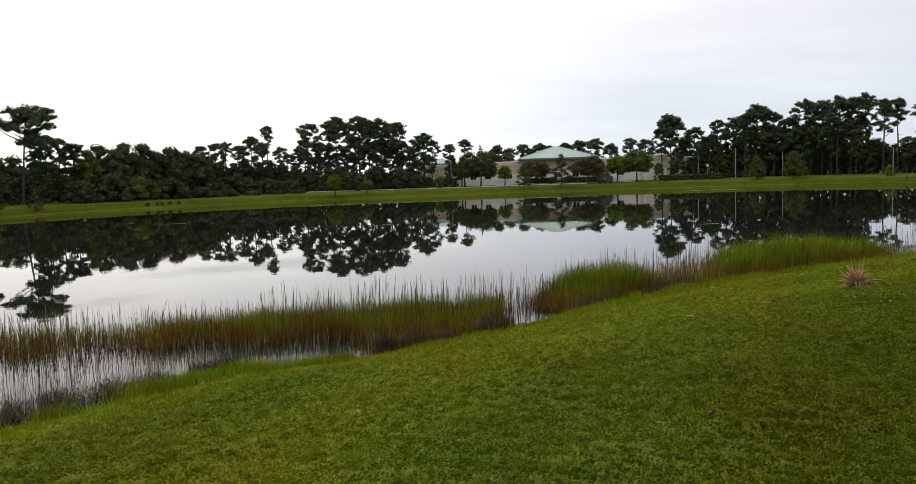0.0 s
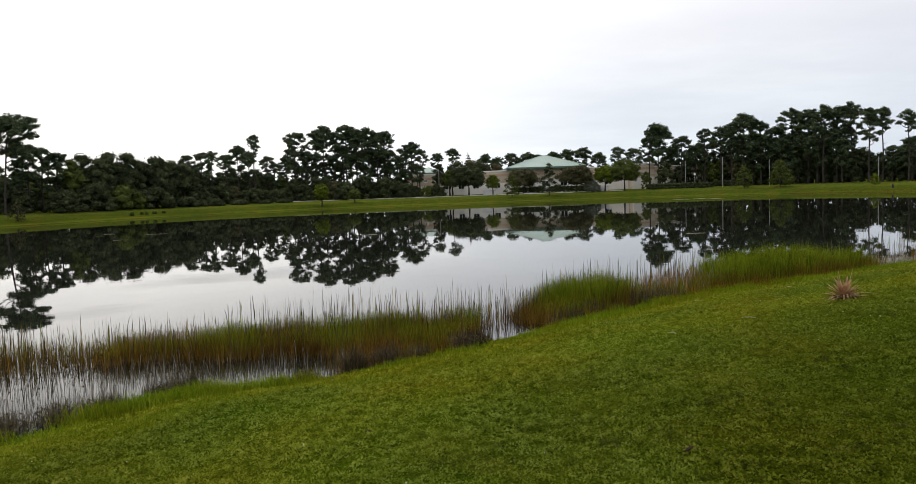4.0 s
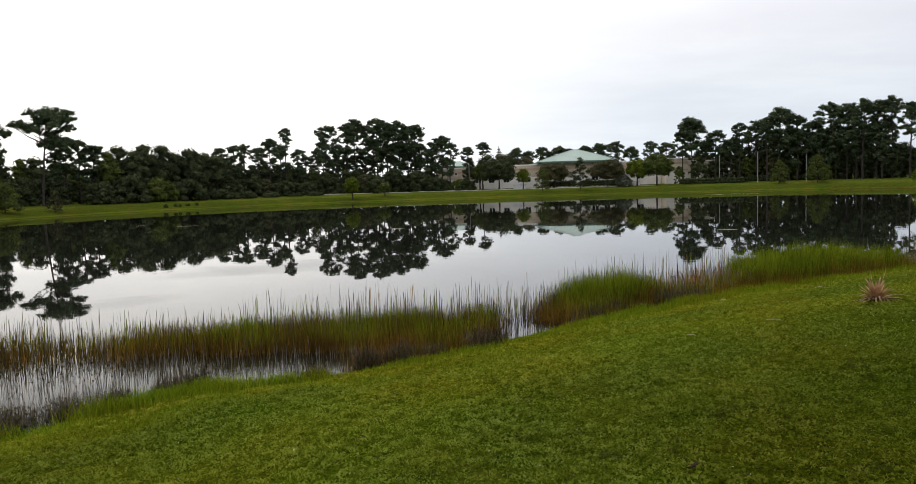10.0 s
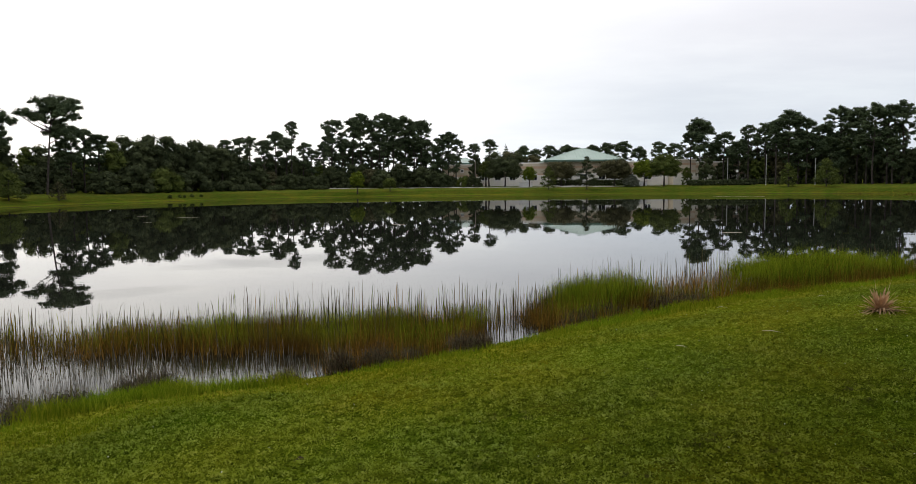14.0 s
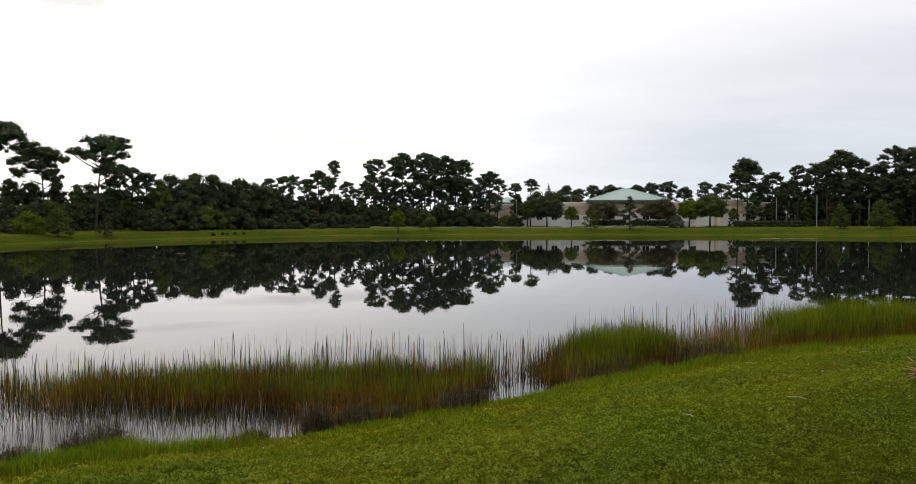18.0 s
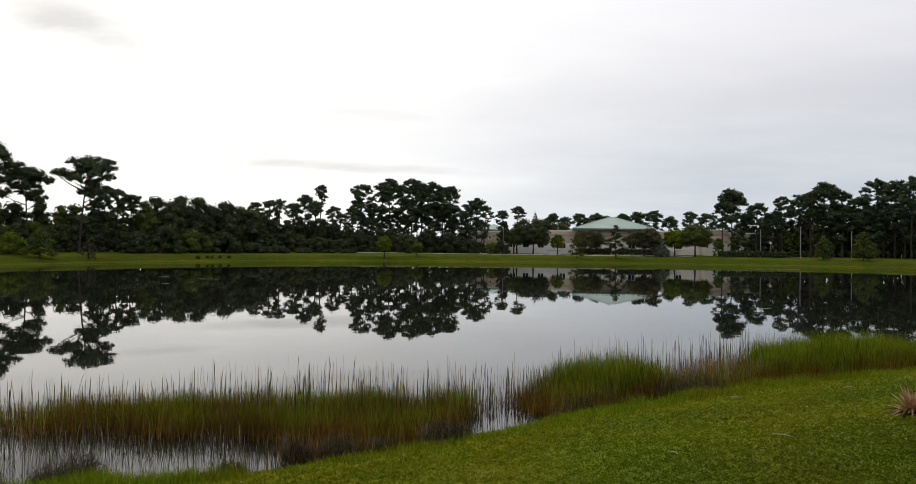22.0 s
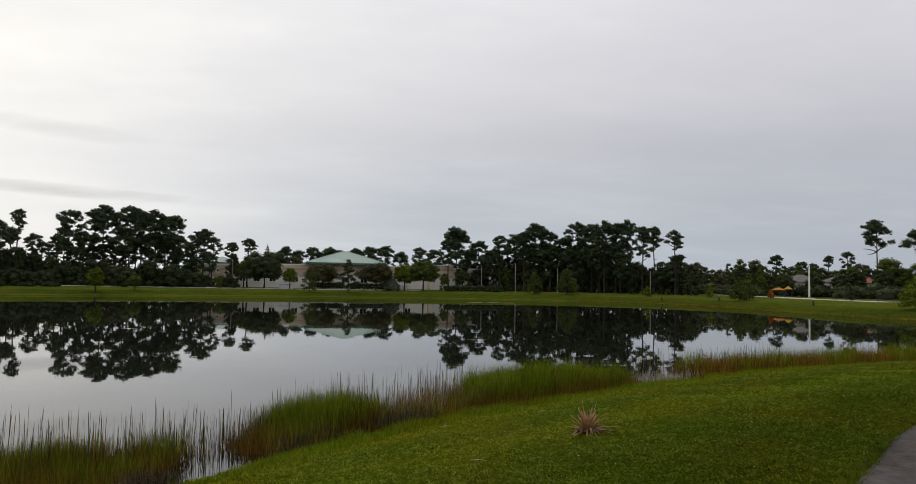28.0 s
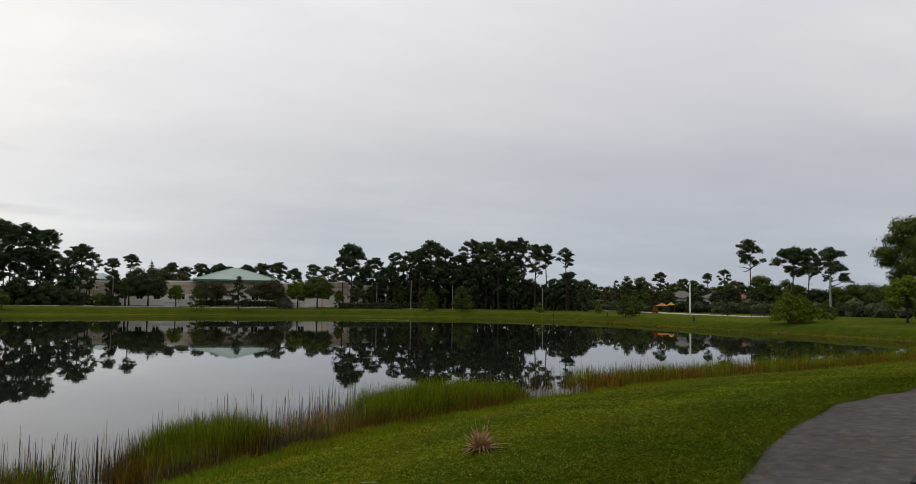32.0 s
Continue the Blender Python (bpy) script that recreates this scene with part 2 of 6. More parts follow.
def ground_material():
    """Mown lawn, patchy, turning to wet mud below the water line."""
    m = bpy.data.materials.new("mown_lawn")
    m.use_nodes = True
    n = Nodes(m.node_tree)
    pos = n.add("ShaderNodeNewGeometry").outputs["Position"]
    grain = n.ramp(n.noise(pos, 22.0, 6.0, 0.7), ((0.34, (0.016, 0.024, 0.003)), (0.5, (0.050, 0.068, 0.005)), (0.66, (0.098, 0.118, 0.009))))
    patch = n.ramp(n.noise(pos, 0.55, 5.0, 0.6), ((0.36, (0.75, 0.95, 0.7)), (0.5, (1.0, 1.0, 1.0)), (0.64, (1.25, 1.02, 1.0))))
    wide = n.ramp(n.noise(pos, 0.07, 3.0, 0.5), ((0.35, (0.8, 0.86, 0.8)), (0.65, (1.15, 1.1, 1.0))))
    grass = n.mix(1.0, n.mix(1.0, grain, patch, "MULTIPLY"), wide, "MULTIPLY")
    turned = n.add("ShaderNodeMapping")
    turned.inputs["Rotation"].default_value = (0, 0, radians(58))
    n.link(pos, turned.inputs["Vector"])
    bands = n.add("ShaderNodeTexWave")
    bands.inputs["Scale"].default_value, bands.inputs["Distortion"].default_value, bands.inputs["Detail"].default_value = 0.22, 2.2, 2.0
    bands.inputs["Detail Scale"].default_value = 0.4
    n.link(turned.outputs[0], bands.inputs["Vector"])
    grass = n.mix(1.0, grass, n.ramp(bands.outputs["Fac"], ((0.2, (0.93, 0.94, 0.93)), (0.8, (1.04, 1.03, 1.0)))), "MULTIPLY")
    dry = n.ramp(n.noise(pos, 1.7, 4.0, 0.6), ((0.6, (0, 0, 0)), (0.72, (1, 1, 1))))
    grass = n.mix(n.math("MULTIPLY", dry, 0.45), grass, (0.095, 0.075, 0.012))
    split = n.add("ShaderNodeSeparateXYZ")
    n.link(pos, split.inputs[0])
    # past about y = 35 to 55 the grass turns lighter and bluer
    far_lawn = n.ramp(n.math("MULTIPLY", n.math("ADD", split.outputs[1], n.math("MULTIPLY", n.noise(pos, 0.12), 14.0)), 0.01), ((0.40, (0, 0, 0)), (0.60, (1, 1, 1))))
    grass = n.mix(far_lawn, grass, n.mix(1.0, grass, (1.22, 1.18, 2.1), "MULTIPLY"))
    # far lawn colour by height: pale at the foot, darker midway, paler on top
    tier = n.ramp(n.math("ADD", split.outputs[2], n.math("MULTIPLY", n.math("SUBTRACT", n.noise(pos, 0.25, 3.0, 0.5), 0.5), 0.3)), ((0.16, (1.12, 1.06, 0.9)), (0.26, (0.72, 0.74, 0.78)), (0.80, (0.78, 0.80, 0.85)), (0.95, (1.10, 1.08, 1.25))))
    grass = n.mix(far_lawn, grass, n.mix(1.0, grass, tier, "MULTIPLY"))
    grass = worn_turf(n, pos, grass)
    wet = n.ramp(n.math("ADD", split.outputs[2], n.math("MULTIPLY", n.noise(pos, 3.0), 0.08)), ((0.03, (1, 1, 1)), (0.10, (0, 0, 0))))
    col = n.mix(wet, grass, (0.03, 0.026, 0.016))
    bsdf = n.add("ShaderNodeBsdfPrincipled")
    bsdf.inputs["Roughness"].default_value = 0.9
    bsdf.inputs["Specular IOR Level"].default_value = 0.0
    n.link(col, bsdf.inputs["Base Color"])
    b = n.add("ShaderNodeBump")
    b.inputs["Strength"].default_value, b.inputs["Distance"].default_value = 0.8, 0.03
    n.link(n.noise(pos, 30.0, 5.0, 0.7), b.inputs["Height"])
    n.link(b.outputs[0], bsdf.inputs["Normal"])
    n.link(bsdf.outputs[0], n.add("ShaderNodeOutputMaterial").inputs[0])
    return m


def water_material():
    m = bpy.data.materials.new("still_dark_water")
    m.use_nodes = True
    n = Nodes(m.node_tree)
    pos = n.add("ShaderNodeNewGeometry").outputs["Position"]
    bsdf = n.add("ShaderNodeBsdfPrincipled")
    bsdf.inputs["Base Color"].default_value = (0.010, 0.011, 0.008, 1)
    bsdf.inputs["Roughness"].default_value = 0.015
    bsdf.inputs["IOR"].default_value = 1.33
    ripple = n.math("ADD", n.math("MULTIPLY", n.noise(pos, 0.35, 3.0, 0.5), 1.0), n.math("MULTIPLY", n.noise(pos, 2.6, 3.0, 0.5), 0.10))
    b = n.add("ShaderNodeBump")
    b.inputs["Strength"].default_value, b.inputs["Distance"].default_value = 0.25, 0.012
    n.link(ripple, b.inputs["Height"])
    n.link(b.outputs[0], bsdf.inputs["Normal"])
    n.link(bsdf.outputs[0], n.add("ShaderNodeOutputMaterial").inputs[0])
    return m


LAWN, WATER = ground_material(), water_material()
BLADE = material("grass_blade", ((0.034, 0.053, 0.004), (0.114, 0.153, 0.015), (0.180, 0.226, 0.040)), 9.0, 0.9, spread=0.15, big=(0.6, (1.10, 0.93, 0.80)), spec=0.0, sheer=0.2, turf=True, gain=1.4)
FRINGE = material("shore_grass", ((0.070, 0.125, 0.005), (0.132, 0.198, 0.008), (0.22, 0.268, 0.018)), 1.3, 0.9, spread=0.45, big=(0.9, (1.0, 0.8, 0.8)), spec=0.0, sheer=0.25)
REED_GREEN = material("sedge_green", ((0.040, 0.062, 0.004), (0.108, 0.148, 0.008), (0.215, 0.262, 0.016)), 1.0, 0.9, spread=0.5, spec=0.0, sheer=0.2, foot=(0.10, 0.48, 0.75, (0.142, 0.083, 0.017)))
REED_BROWN = material("sedge_rust", ((0.056, 0.031, 0.005), (0.162, 0.086, 0.013), (0.30, 0.165, 0.028)), 1.0, 0.9, spread=0.5, spec=0.0, sheer=0.2)
REED_DARK = material("rush_stem", ((0.030, 0.030, 0.012), (0.065, 0.055, 0.024), (0.13, 0.10, 0.05)), 0.7, 0.9, spread=0.6, spec=0.05)
TWIG = material("dead_twig", ((0.026, 0.019, 0.010), (0.068, 0.051, 0.029), (0.15, 0.115, 0.070)), 3.0, 0.95, spread=0.5, spec=0.03)
DRY_LEAF = material("dry_leaf", ((0.25, 0.145, 0.075), (0.55, 0.37, 0.22), (0.78, 0.60, 0.42)), 9.0, 0.75, 0.002, 60, spread=0.4)
CONCRETE = material("worn_concrete", ((0.034, 0.029, 0.026), (0.059, 0.052, 0.047), (0.095, 0.084, 0.076)), 5.0, 0.9, 0.004, 90, big=(0.7, (0.75, 0.68, 0.66)))
PALE_CONCRETE = material("pale_concrete", ((0.42, 0.40, 0.37), (0.52, 0.50, 0.46)), 1.0, 0.9, big=(0.2, (0.85, 0.85, 0.83)))
BARK = material("pine_bark", ((0.018, 0.014, 0.011), (0.036, 0.029, 0.024), (0.062, 0.052, 0.045)), 2.2, 0.95, 0.03, 9)
FOLIAGE = {
    "pine": material("pine_needles", ((0.022, 0.034, 0.017), (0.048, 0.067, 0.033), (0.090, 0.112, 0.056)), 0.45, 0.9, spread=0.34, spec=0.03),
    "dark": material("dark_leaves", ((0.019, 0.026, 0.012), (0.040, 0.050, 0.023), (0.074, 0.086, 0.038)), 0.4, 0.9, spread=0.34, spec=0.03),
    "olive": material("olive_leaves", ((0.032, 0.046, 0.010), (0.068, 0.088, 0.020), (0.112, 0.134, 0.032)), 0.5, 0.9, spread=0.34, spec=0.06, sheer=0.15),
    "green": material("fresh_leaves", ((0.046, 0.072, 0.006), (0.100, 0.135, 0.012), (0.165, 0.195, 0.022)), 0.5, 0.9, spread=0.5, spec=0.06, sheer=0.2),
    "rust": material("russet_leaves", ((0.030, 0.030, 0.015), (0.062, 0.060, 0.029), (0.105, 0.096, 0.047)), 0.5, 0.9, spread=0.34, spec=0.03),
    "orange": material("orange_leaves", ((0.16, 0.045, 0.012), (0.28, 0.09, 0.02), (0.36, 0.14, 0.03)), 0.6, 0.9, spread=0.5, spec=0.03),
    "grey": material("grey_leaves", ((0.06, 0.07, 0.05), (0.10, 0.115, 0.08), (0.15, 0.16, 0.12)), 0.6, 0.9, spread=0.5, spec=0.03),
}
STUCCO = material("cream_stucco", ((0.50, 0.435, 0.335), (0.60, 0.53, 0.42)), 0.8, 0.9, big=(0.15, (0.86, 0.84, 0.8)))
STUCCO_PALE = material("pale_stucco", ((0.74, 0.71, 0.66), (0.84, 0.81, 0.76)), 0.8, 0.9, big=(0.2, (0.88, 0.87, 0.85)))
BAND = material("salmon_band", ((0.42, 0.29, 0.20), (0.52, 0.37, 0.27)), 1.0, 0.9)
ROOF = material("green_metal_roof", ((0.24, 0.325, 0.275), (0.31, 0.40, 0.345)), 0.5, 0.45, big=(0.2, (0.86, 0.9, 0.88)), spec=0.5)
FASCIA = material("dark_green_fascia", ((0.07, 0.13, 0.10), (0.10, 0.17, 0.13)), 1.0, 0.6)
GLASS_DARK = material("dark_window_glass", ((0.010, 0.012, 0.014), (0.02, 0.022, 0.025)), 1.0, 0.08, spec=0.6)
WHITE = material("white_paint", ((0.66, 0.66, 0.64), (0.78, 0.78, 0.76)), 2.0, 0.6)
GREY_POLE = material("galvanised_grey", ((0.22, 0.22, 0.215), (0.32, 0.32, 0.31)), 1.5, 0.55, metal=0.3)
WOOD_POLE = material("weathered_pole", ((0.12, 0.10, 0.08), (0.20, 0.17, 0.14)), 2.0, 0.9)
DARK_METAL = material("black_paint", ((0.016, 0.017, 0.016), (0.03, 0.03, 0.03)), 2.0, 0.5)
RUBBER = material("black_rubber", ((0.015, 0.015, 0.015), (0.025, 0.025, 0.025)), 4.0, 0.9)
CAR_WHITE = material("white_car_paint", ((0.62, 0.63, 0.64), (0.70, 0.71, 0.72)), 1.0, 0.25, spec=0.6)
ORANGE_PLASTIC = material("orange_canopy", ((0.62, 0.25, 0.04), (0.72, 0.33, 0.06)), 1.0, 0.6)
YELLOW_PLASTIC = material("yellow_canopy", ((0.66, 0.46, 0.06), (0.75, 0.55, 0.09)), 1.0, 0.6)
SHINGLE = material("weathered_shingle", ((0.10, 0.09, 0.08), (0.16, 0.145, 0.13)), 1.0, 0.9)
RED_TILE = material("faded_red_tile", ((0.20, 0.085, 0.06), (0.30, 0.13, 0.09)), 1.0, 0.9)
PETAL = material("pale_petal", ((0.42, 0.42, 0.36), (0.60, 0.60, 0.54)), 8.0, 0.9, spec=0.03)
GREY_STEM = material("grey_dead_stem", ((0.10, 0.095, 0.08), (0.20, 0.185, 0.155), (0.32, 0.30, 0.26)), 0.9, 0.95, spread=0.6, spec=0.0)
PALE_STRAW = material("pale_straw", ((0.30, 0.26, 0.18), (0.42, 0.37, 0.27)), 8.0, 0.9)

# ---------------------------------------------------------------- shapes
rng = np.random.default_rng(11)


def part(name, bm, mat, parent=None, label=""):
    """Links a bmesh as one mesh object under a thing or under a part."""
    me = bpy.data.meshes.new(name)
    bm.to_mesh(me)
    bm.free()
    me.materials.append(mat)
    ob = new(name, me)
    ob.parent = parent
    return tagged(ob, label)


def bulk(name, verts, faces, mat, parent=None, mats=None, index=None):
    """A mesh object from arrays; every face has the same number of corners."""
    verts, faces = np.asarray(verts, np.float32), np.asarray(faces, np.int32)
    me = bpy.data.meshes.new(name)
    k = faces.shape[1]
    me.vertices.add(len(verts))
    me.vertices.foreach_set("co", verts.ravel())
    me.loops.add(faces.size)
    me.loops.foreach_set("vertex_index", faces.ravel())
    me.polygons.add(len(faces))
    me.polygons.foreach_set("loop_start", np.arange(0, faces.size, k, dtype=np.int32))
    for m in mats or (mat,):
        me.materials.append(m)
    if index is not None:
        me.polygons.foreach_set("material_index", np.asarray(index, np.int32))
    me.update(calc_edges=True)
    ob = new(name, me)
    ob.parent = parent
    return ob


def thing(name, x, y, z, label, category, group="", turn=0.0):
    ob = new(name)
    ob.matrix_basis = pose(x, y, z, 0, 0, turn)
    ob.empty_display_size = 0.2
    return tagged(ob, label, category, group)


def box(bm, x0, y0, z0, x1, y1, z1, bevel=0.0):
    r = bmesh.ops.create_cube(bm, size=1.0, matrix=Matrix.LocRotScale(((x0 + x1) / 2, (y0 + y1) / 2, (z0 + z1) / 2), None, (x1 - x0, y1 - y0, z1 - z0)))
    if bevel:
        bmesh.ops.bevel(bm, geom=list({e for v in r["verts"] for e in v.link_edges}), offset=bevel, segments=1, affect="EDGES")
    return bm


def boxed(*size, bevel=0.0):
    return box(bmesh.new(), *size, bevel=bevel)


def tube(bm, points, radii, sides=7):
    """A bent, tapered tube through points."""
    rings = []
    pts = [Vector(p) for p in points]
    for i, (p, r) in enumerate(zip(pts, radii)):
        way = (pts[min(i + 1, len(pts) - 1)] - pts[max(i - 1, 0)]).normalized()
        a = way.cross(Vector((0.31, 0.95, 0.05))).normalized()
        b = way.cross(a)
        rings.append([bm.verts.new(p + r * (math.cos(u) * a + math.sin(u) * b)) for u in (2 * math.pi * k / sides for k in range(sides))])
    for lo, hi in zip(rings, rings[1:]):
        for k in range(sides):
            bm.faces.new((lo[k], lo[(k + 1) % sides], hi[(k + 1) % sides], hi[k]))
    bm.faces.new(rings[0])
    bm.faces.new(rings[-1][::-1])
    return bm


# ---------------------------------------------------------------- pond and ground
SHORE = [(-4.8, 9.0), (-4.2, 9.8), (-3.6, 10.6), (-2.4, 10.9), (-0.5, 12.3), (1.7, 14.3), (4.1, 16.5), (7.5, 18.9), (13.0, 22.0), (18.4, 24.2),
         (26.0, 25.8), (36.0, 28.6), (48.5, 33.0), (58.5, 39.5), (62.2, 47.0), (63.0, 56.0), (64.0, 68.0), (65.0, 82.0), (67.0, 96.0), (69.0, 108.0),
         (66.0, 119.0), (58.0, 128.0), (42.0, 134.0), (18.0, 136.0), (-2.0, 134.5), (-17.0, 131.5), (-30.0, 125.0), (-40.0, 115.0), (-49.0, 101.0), (-54.5, 86.0),
         (-55.5, 72.0), (-52.0, 45.0), (-42.0, 20.0), (-28.0, 4.0), (-16.0, 1.0), (-9.0, 4.5)]


def smooth_loop(points, times=2):
    p = np.array(points, float)
    for _ in range(times):
        q = np.roll(p, -1, 0)
        p = np.stack([0.75 * p + 0.25 * q, 0.25 * p + 0.75 * q], 1).reshape(-1, 2)
    return p


LOOP = smooth_loop(SHORE)


def shore_distance(xy):
    """Metres from the water's edge, negative over the water."""
    xy = np.atleast_2d(np.asarray(xy, float))
    a, b = LOOP, np.roll(LOOP, -1, 0)
    best, inside = np.full(len(xy), 1e18), np.zeros(len(xy), bool)
    for (ax, ay), (bx, by) in zip(a, b):
        dx, dy = bx - ax, by - ay
        u = np.clip(((xy[:, 0] - ax) * dx + (xy[:, 1] - ay) * dy) / (dx * dx + dy * dy), 0, 1)
        best = np.minimum(best, (xy[:, 0] - ax - u * dx) ** 2 + (xy[:, 1] - ay - u * dy) ** 2)
        if ay != by:
            inside ^= ((ay > xy[:, 1]) != (by > xy[:, 1])) & (xy[:, 0] < ax + (xy[:, 1] - ay) / (by - ay) * dx)
    return np.where(inside, -1, 1) * np.sqrt(best)


def ground_height(xy):
    xy = np.atleast_2d(np.asarray(xy, float))
    s = shore_distance(xy)
    z = np.where(s > 0, 1.42 * (1 - np.exp(-np.maximum(s, 0) / 5.5)), np.maximum(0.16 * s, -1.0))
    x, y = xy[:, 0], xy[:, 1]
    fade = np.clip(np.abs(s) / 3, 0, 1)
    return z + fade * (0.035 * np.sin(0.9 * x + 0.4 * y) * np.sin(0.7 * y - 0.3 * x) + 0.02 * np.sin(2.3 * x + 1.1 * y + 2))


def gz(x, y):
    return float(ground_height([(x, y)])[0])


def axis(fine0, fine1, step, far0, far1):
    inner = list(np.arange(fine0, fine1 + 1e-6, step))
    lo, hi, d = [], [], step
    while inner[0] - sum(lo) > far0:
        d *= 1.22
        lo.append(d)
    d = step
    while inner[-1] + sum(hi) < far1:
        d *= 1.22
        hi.append(d)
    return np.array([*(inner[0] - np.cumsum(lo))[::-1], *inner, *(inner[-1] + np.cumsum(hi))])


gx = np.unique(np.concatenate([axis(-8, 22, 0.3, -1800, 1800), np.arange(-66, 82, 1.6)]))
gy = np.unique(np.concatenate([axis(0, 28, 0.3, -1500, 2500), np.arange(28, 150, 1.6)]))
GX, GY = np.meshgrid(gx, gy)
flatxy = np.stack([GX.ravel(), GY.ravel()], 1)
ids = np.arange(GX.size).reshape(GX.shape)
quads = np.stack([ids[:-1, :-1], ids[:-1, 1:], ids[1:, 1:], ids[1:, :-1]], -1).reshape(-1, 4)
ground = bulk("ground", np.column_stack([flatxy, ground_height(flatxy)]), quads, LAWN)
tagged(ground, "mown green lawn sloping gently down to a pond", "ground", kind="structure")
for p in ground.data.polygons:
    p.use_smooth = True

bm = bmesh.new()
nxt, prv = np.roll(LOOP, -1, 0), np.roll(LOOP, 1, 0)
side = np.stack([(nxt - prv)[:, 1], -(nxt - prv)[:, 0]], 1)
edge = LOOP + 0.5 * side / np.linalg.norm(side, axis=1)[:, None]
bm.faces.new([bm.verts.new((x, y, 0.0)) for x, y in edge])
bmesh.ops.triangulate(bm, faces=bm.faces[:])
water = part("water", bm, WATER)
tagged(water, "still dark pond water mirroring trees and sky", "water", kind="structure")


# ---------------------------------------------------------------- pavements
def strip_points(points, times=3):
    p = np.array(points, float)
    for _ in range(times):
        p = np.concatenate([p[:1], np.stack([0.75 * p[:-1] + 0.25 * p[1:], 0.25 * p[:-1] + 0.75 * p[1:]], 1).reshape(-1, 2), p[-1:]])
    return p


def even(points, step):
    d = np.concatenate([[0], np.cumsum(np.linalg.norm(np.diff(points, axis=0), axis=1))])
    u = np.arange(0, d[-1], step)
    return np.stack([np.interp(u, d, points[:, 0]), np.interp(u, d, points[:, 1])], 1)


NEAR_EDGE = strip_points([(0.6, -9.0), (1.6, -3.0), (3.1, 1.4), (4.0, 3.6), (5.0, 5.45), (6.1, 7.0), (7.25, 8.1), (8.55, 9.05), (9.88, 10.12), (11.25, 10.98), (12.9, 11.88), (15.0, 12.7), (17.15, 13.5), (20.5, 14.6), (26.0, 16.2), (40.0, 19.0), (60.0, 26.0)]) + (-0.06, 0.06)


def paved(name, left, width, step, gap, mat, label, rise=0.02):
    """A pavement of slabs laid along a left-hand edge."""
    base = tagged(new(name), label, "pavement", kind="structure")
    cuts = 4
    pts = even(left, step / cuts)
    way = np.gradient(pts, axis=0)
    way /= np.linalg.norm(way, axis=1)[:, None]
    right = pts + width * np.stack([way[:, 1], -way[:, 0]], 1)
    for k in range(0, len(pts) - cuts, cuts):
        a, b = pts[k:k + cuts + 1].copy(), right[k:k + cuts + 1].copy()
        for line in (a, b):
            u = gap * cuts / step
            line[0], line[-1] = line[0] + u * (line[1] - line[0]), line[-1] + u * (line[-2] - line[-1])
        rows = [a + (b - a) * j / 6 for j in range(7)]
        bm = bmesh.new()
        top = [[bm.verts.new((*p, z + rise)) for p, z in zip(row, ground_height(row))] for row in rows]
        for lo, hi in zip(top, top[1:]):
            for i in range(cuts):
                bm.faces.new((lo[i], lo[i + 1], hi[i + 1], hi[i]))
        rim = top[0] + [t[-1] for t in top[1:-1]] + top[-1][::-1] + [t[0] for t in top[-2:0:-1]]
        low = [bm.verts.new((*v.co.xy, v.co.z - 0.14)) for v in rim]
        for i in range(len(rim)):
            bm.faces.new((rim[i], rim[(i + 1) % len(rim)], low[(i + 1) % len(rim)], low[i]))
        bmesh.ops.recalc_face_normals(bm, faces=bm.faces[:])
        part("slab", bm, mat, base)
    return base


FAR_EDGE = strip_points([(-34.0, 141.5), (-20.0, 146.0), (0.0, 147.6), (18.0, 148.2), (36.0, 148.6)])
EAST_EDGE = strip_points([(97.0, 150.0), (94.0, 136.0), (91.0, 116.0), (84.5, 92.0), (83.5, 80.0)])


# ---------------------------------------------------------------- trees
_ico = bmesh.new()
bmesh.ops.create_icosphere(_ico, subdivisions=1, radius=1.0)
ICO_V = np.array([v.co for v in _ico.verts])
ICO_F = np.array([[v.index for v in f.verts] for f in _ico.faces])
_ico.free()


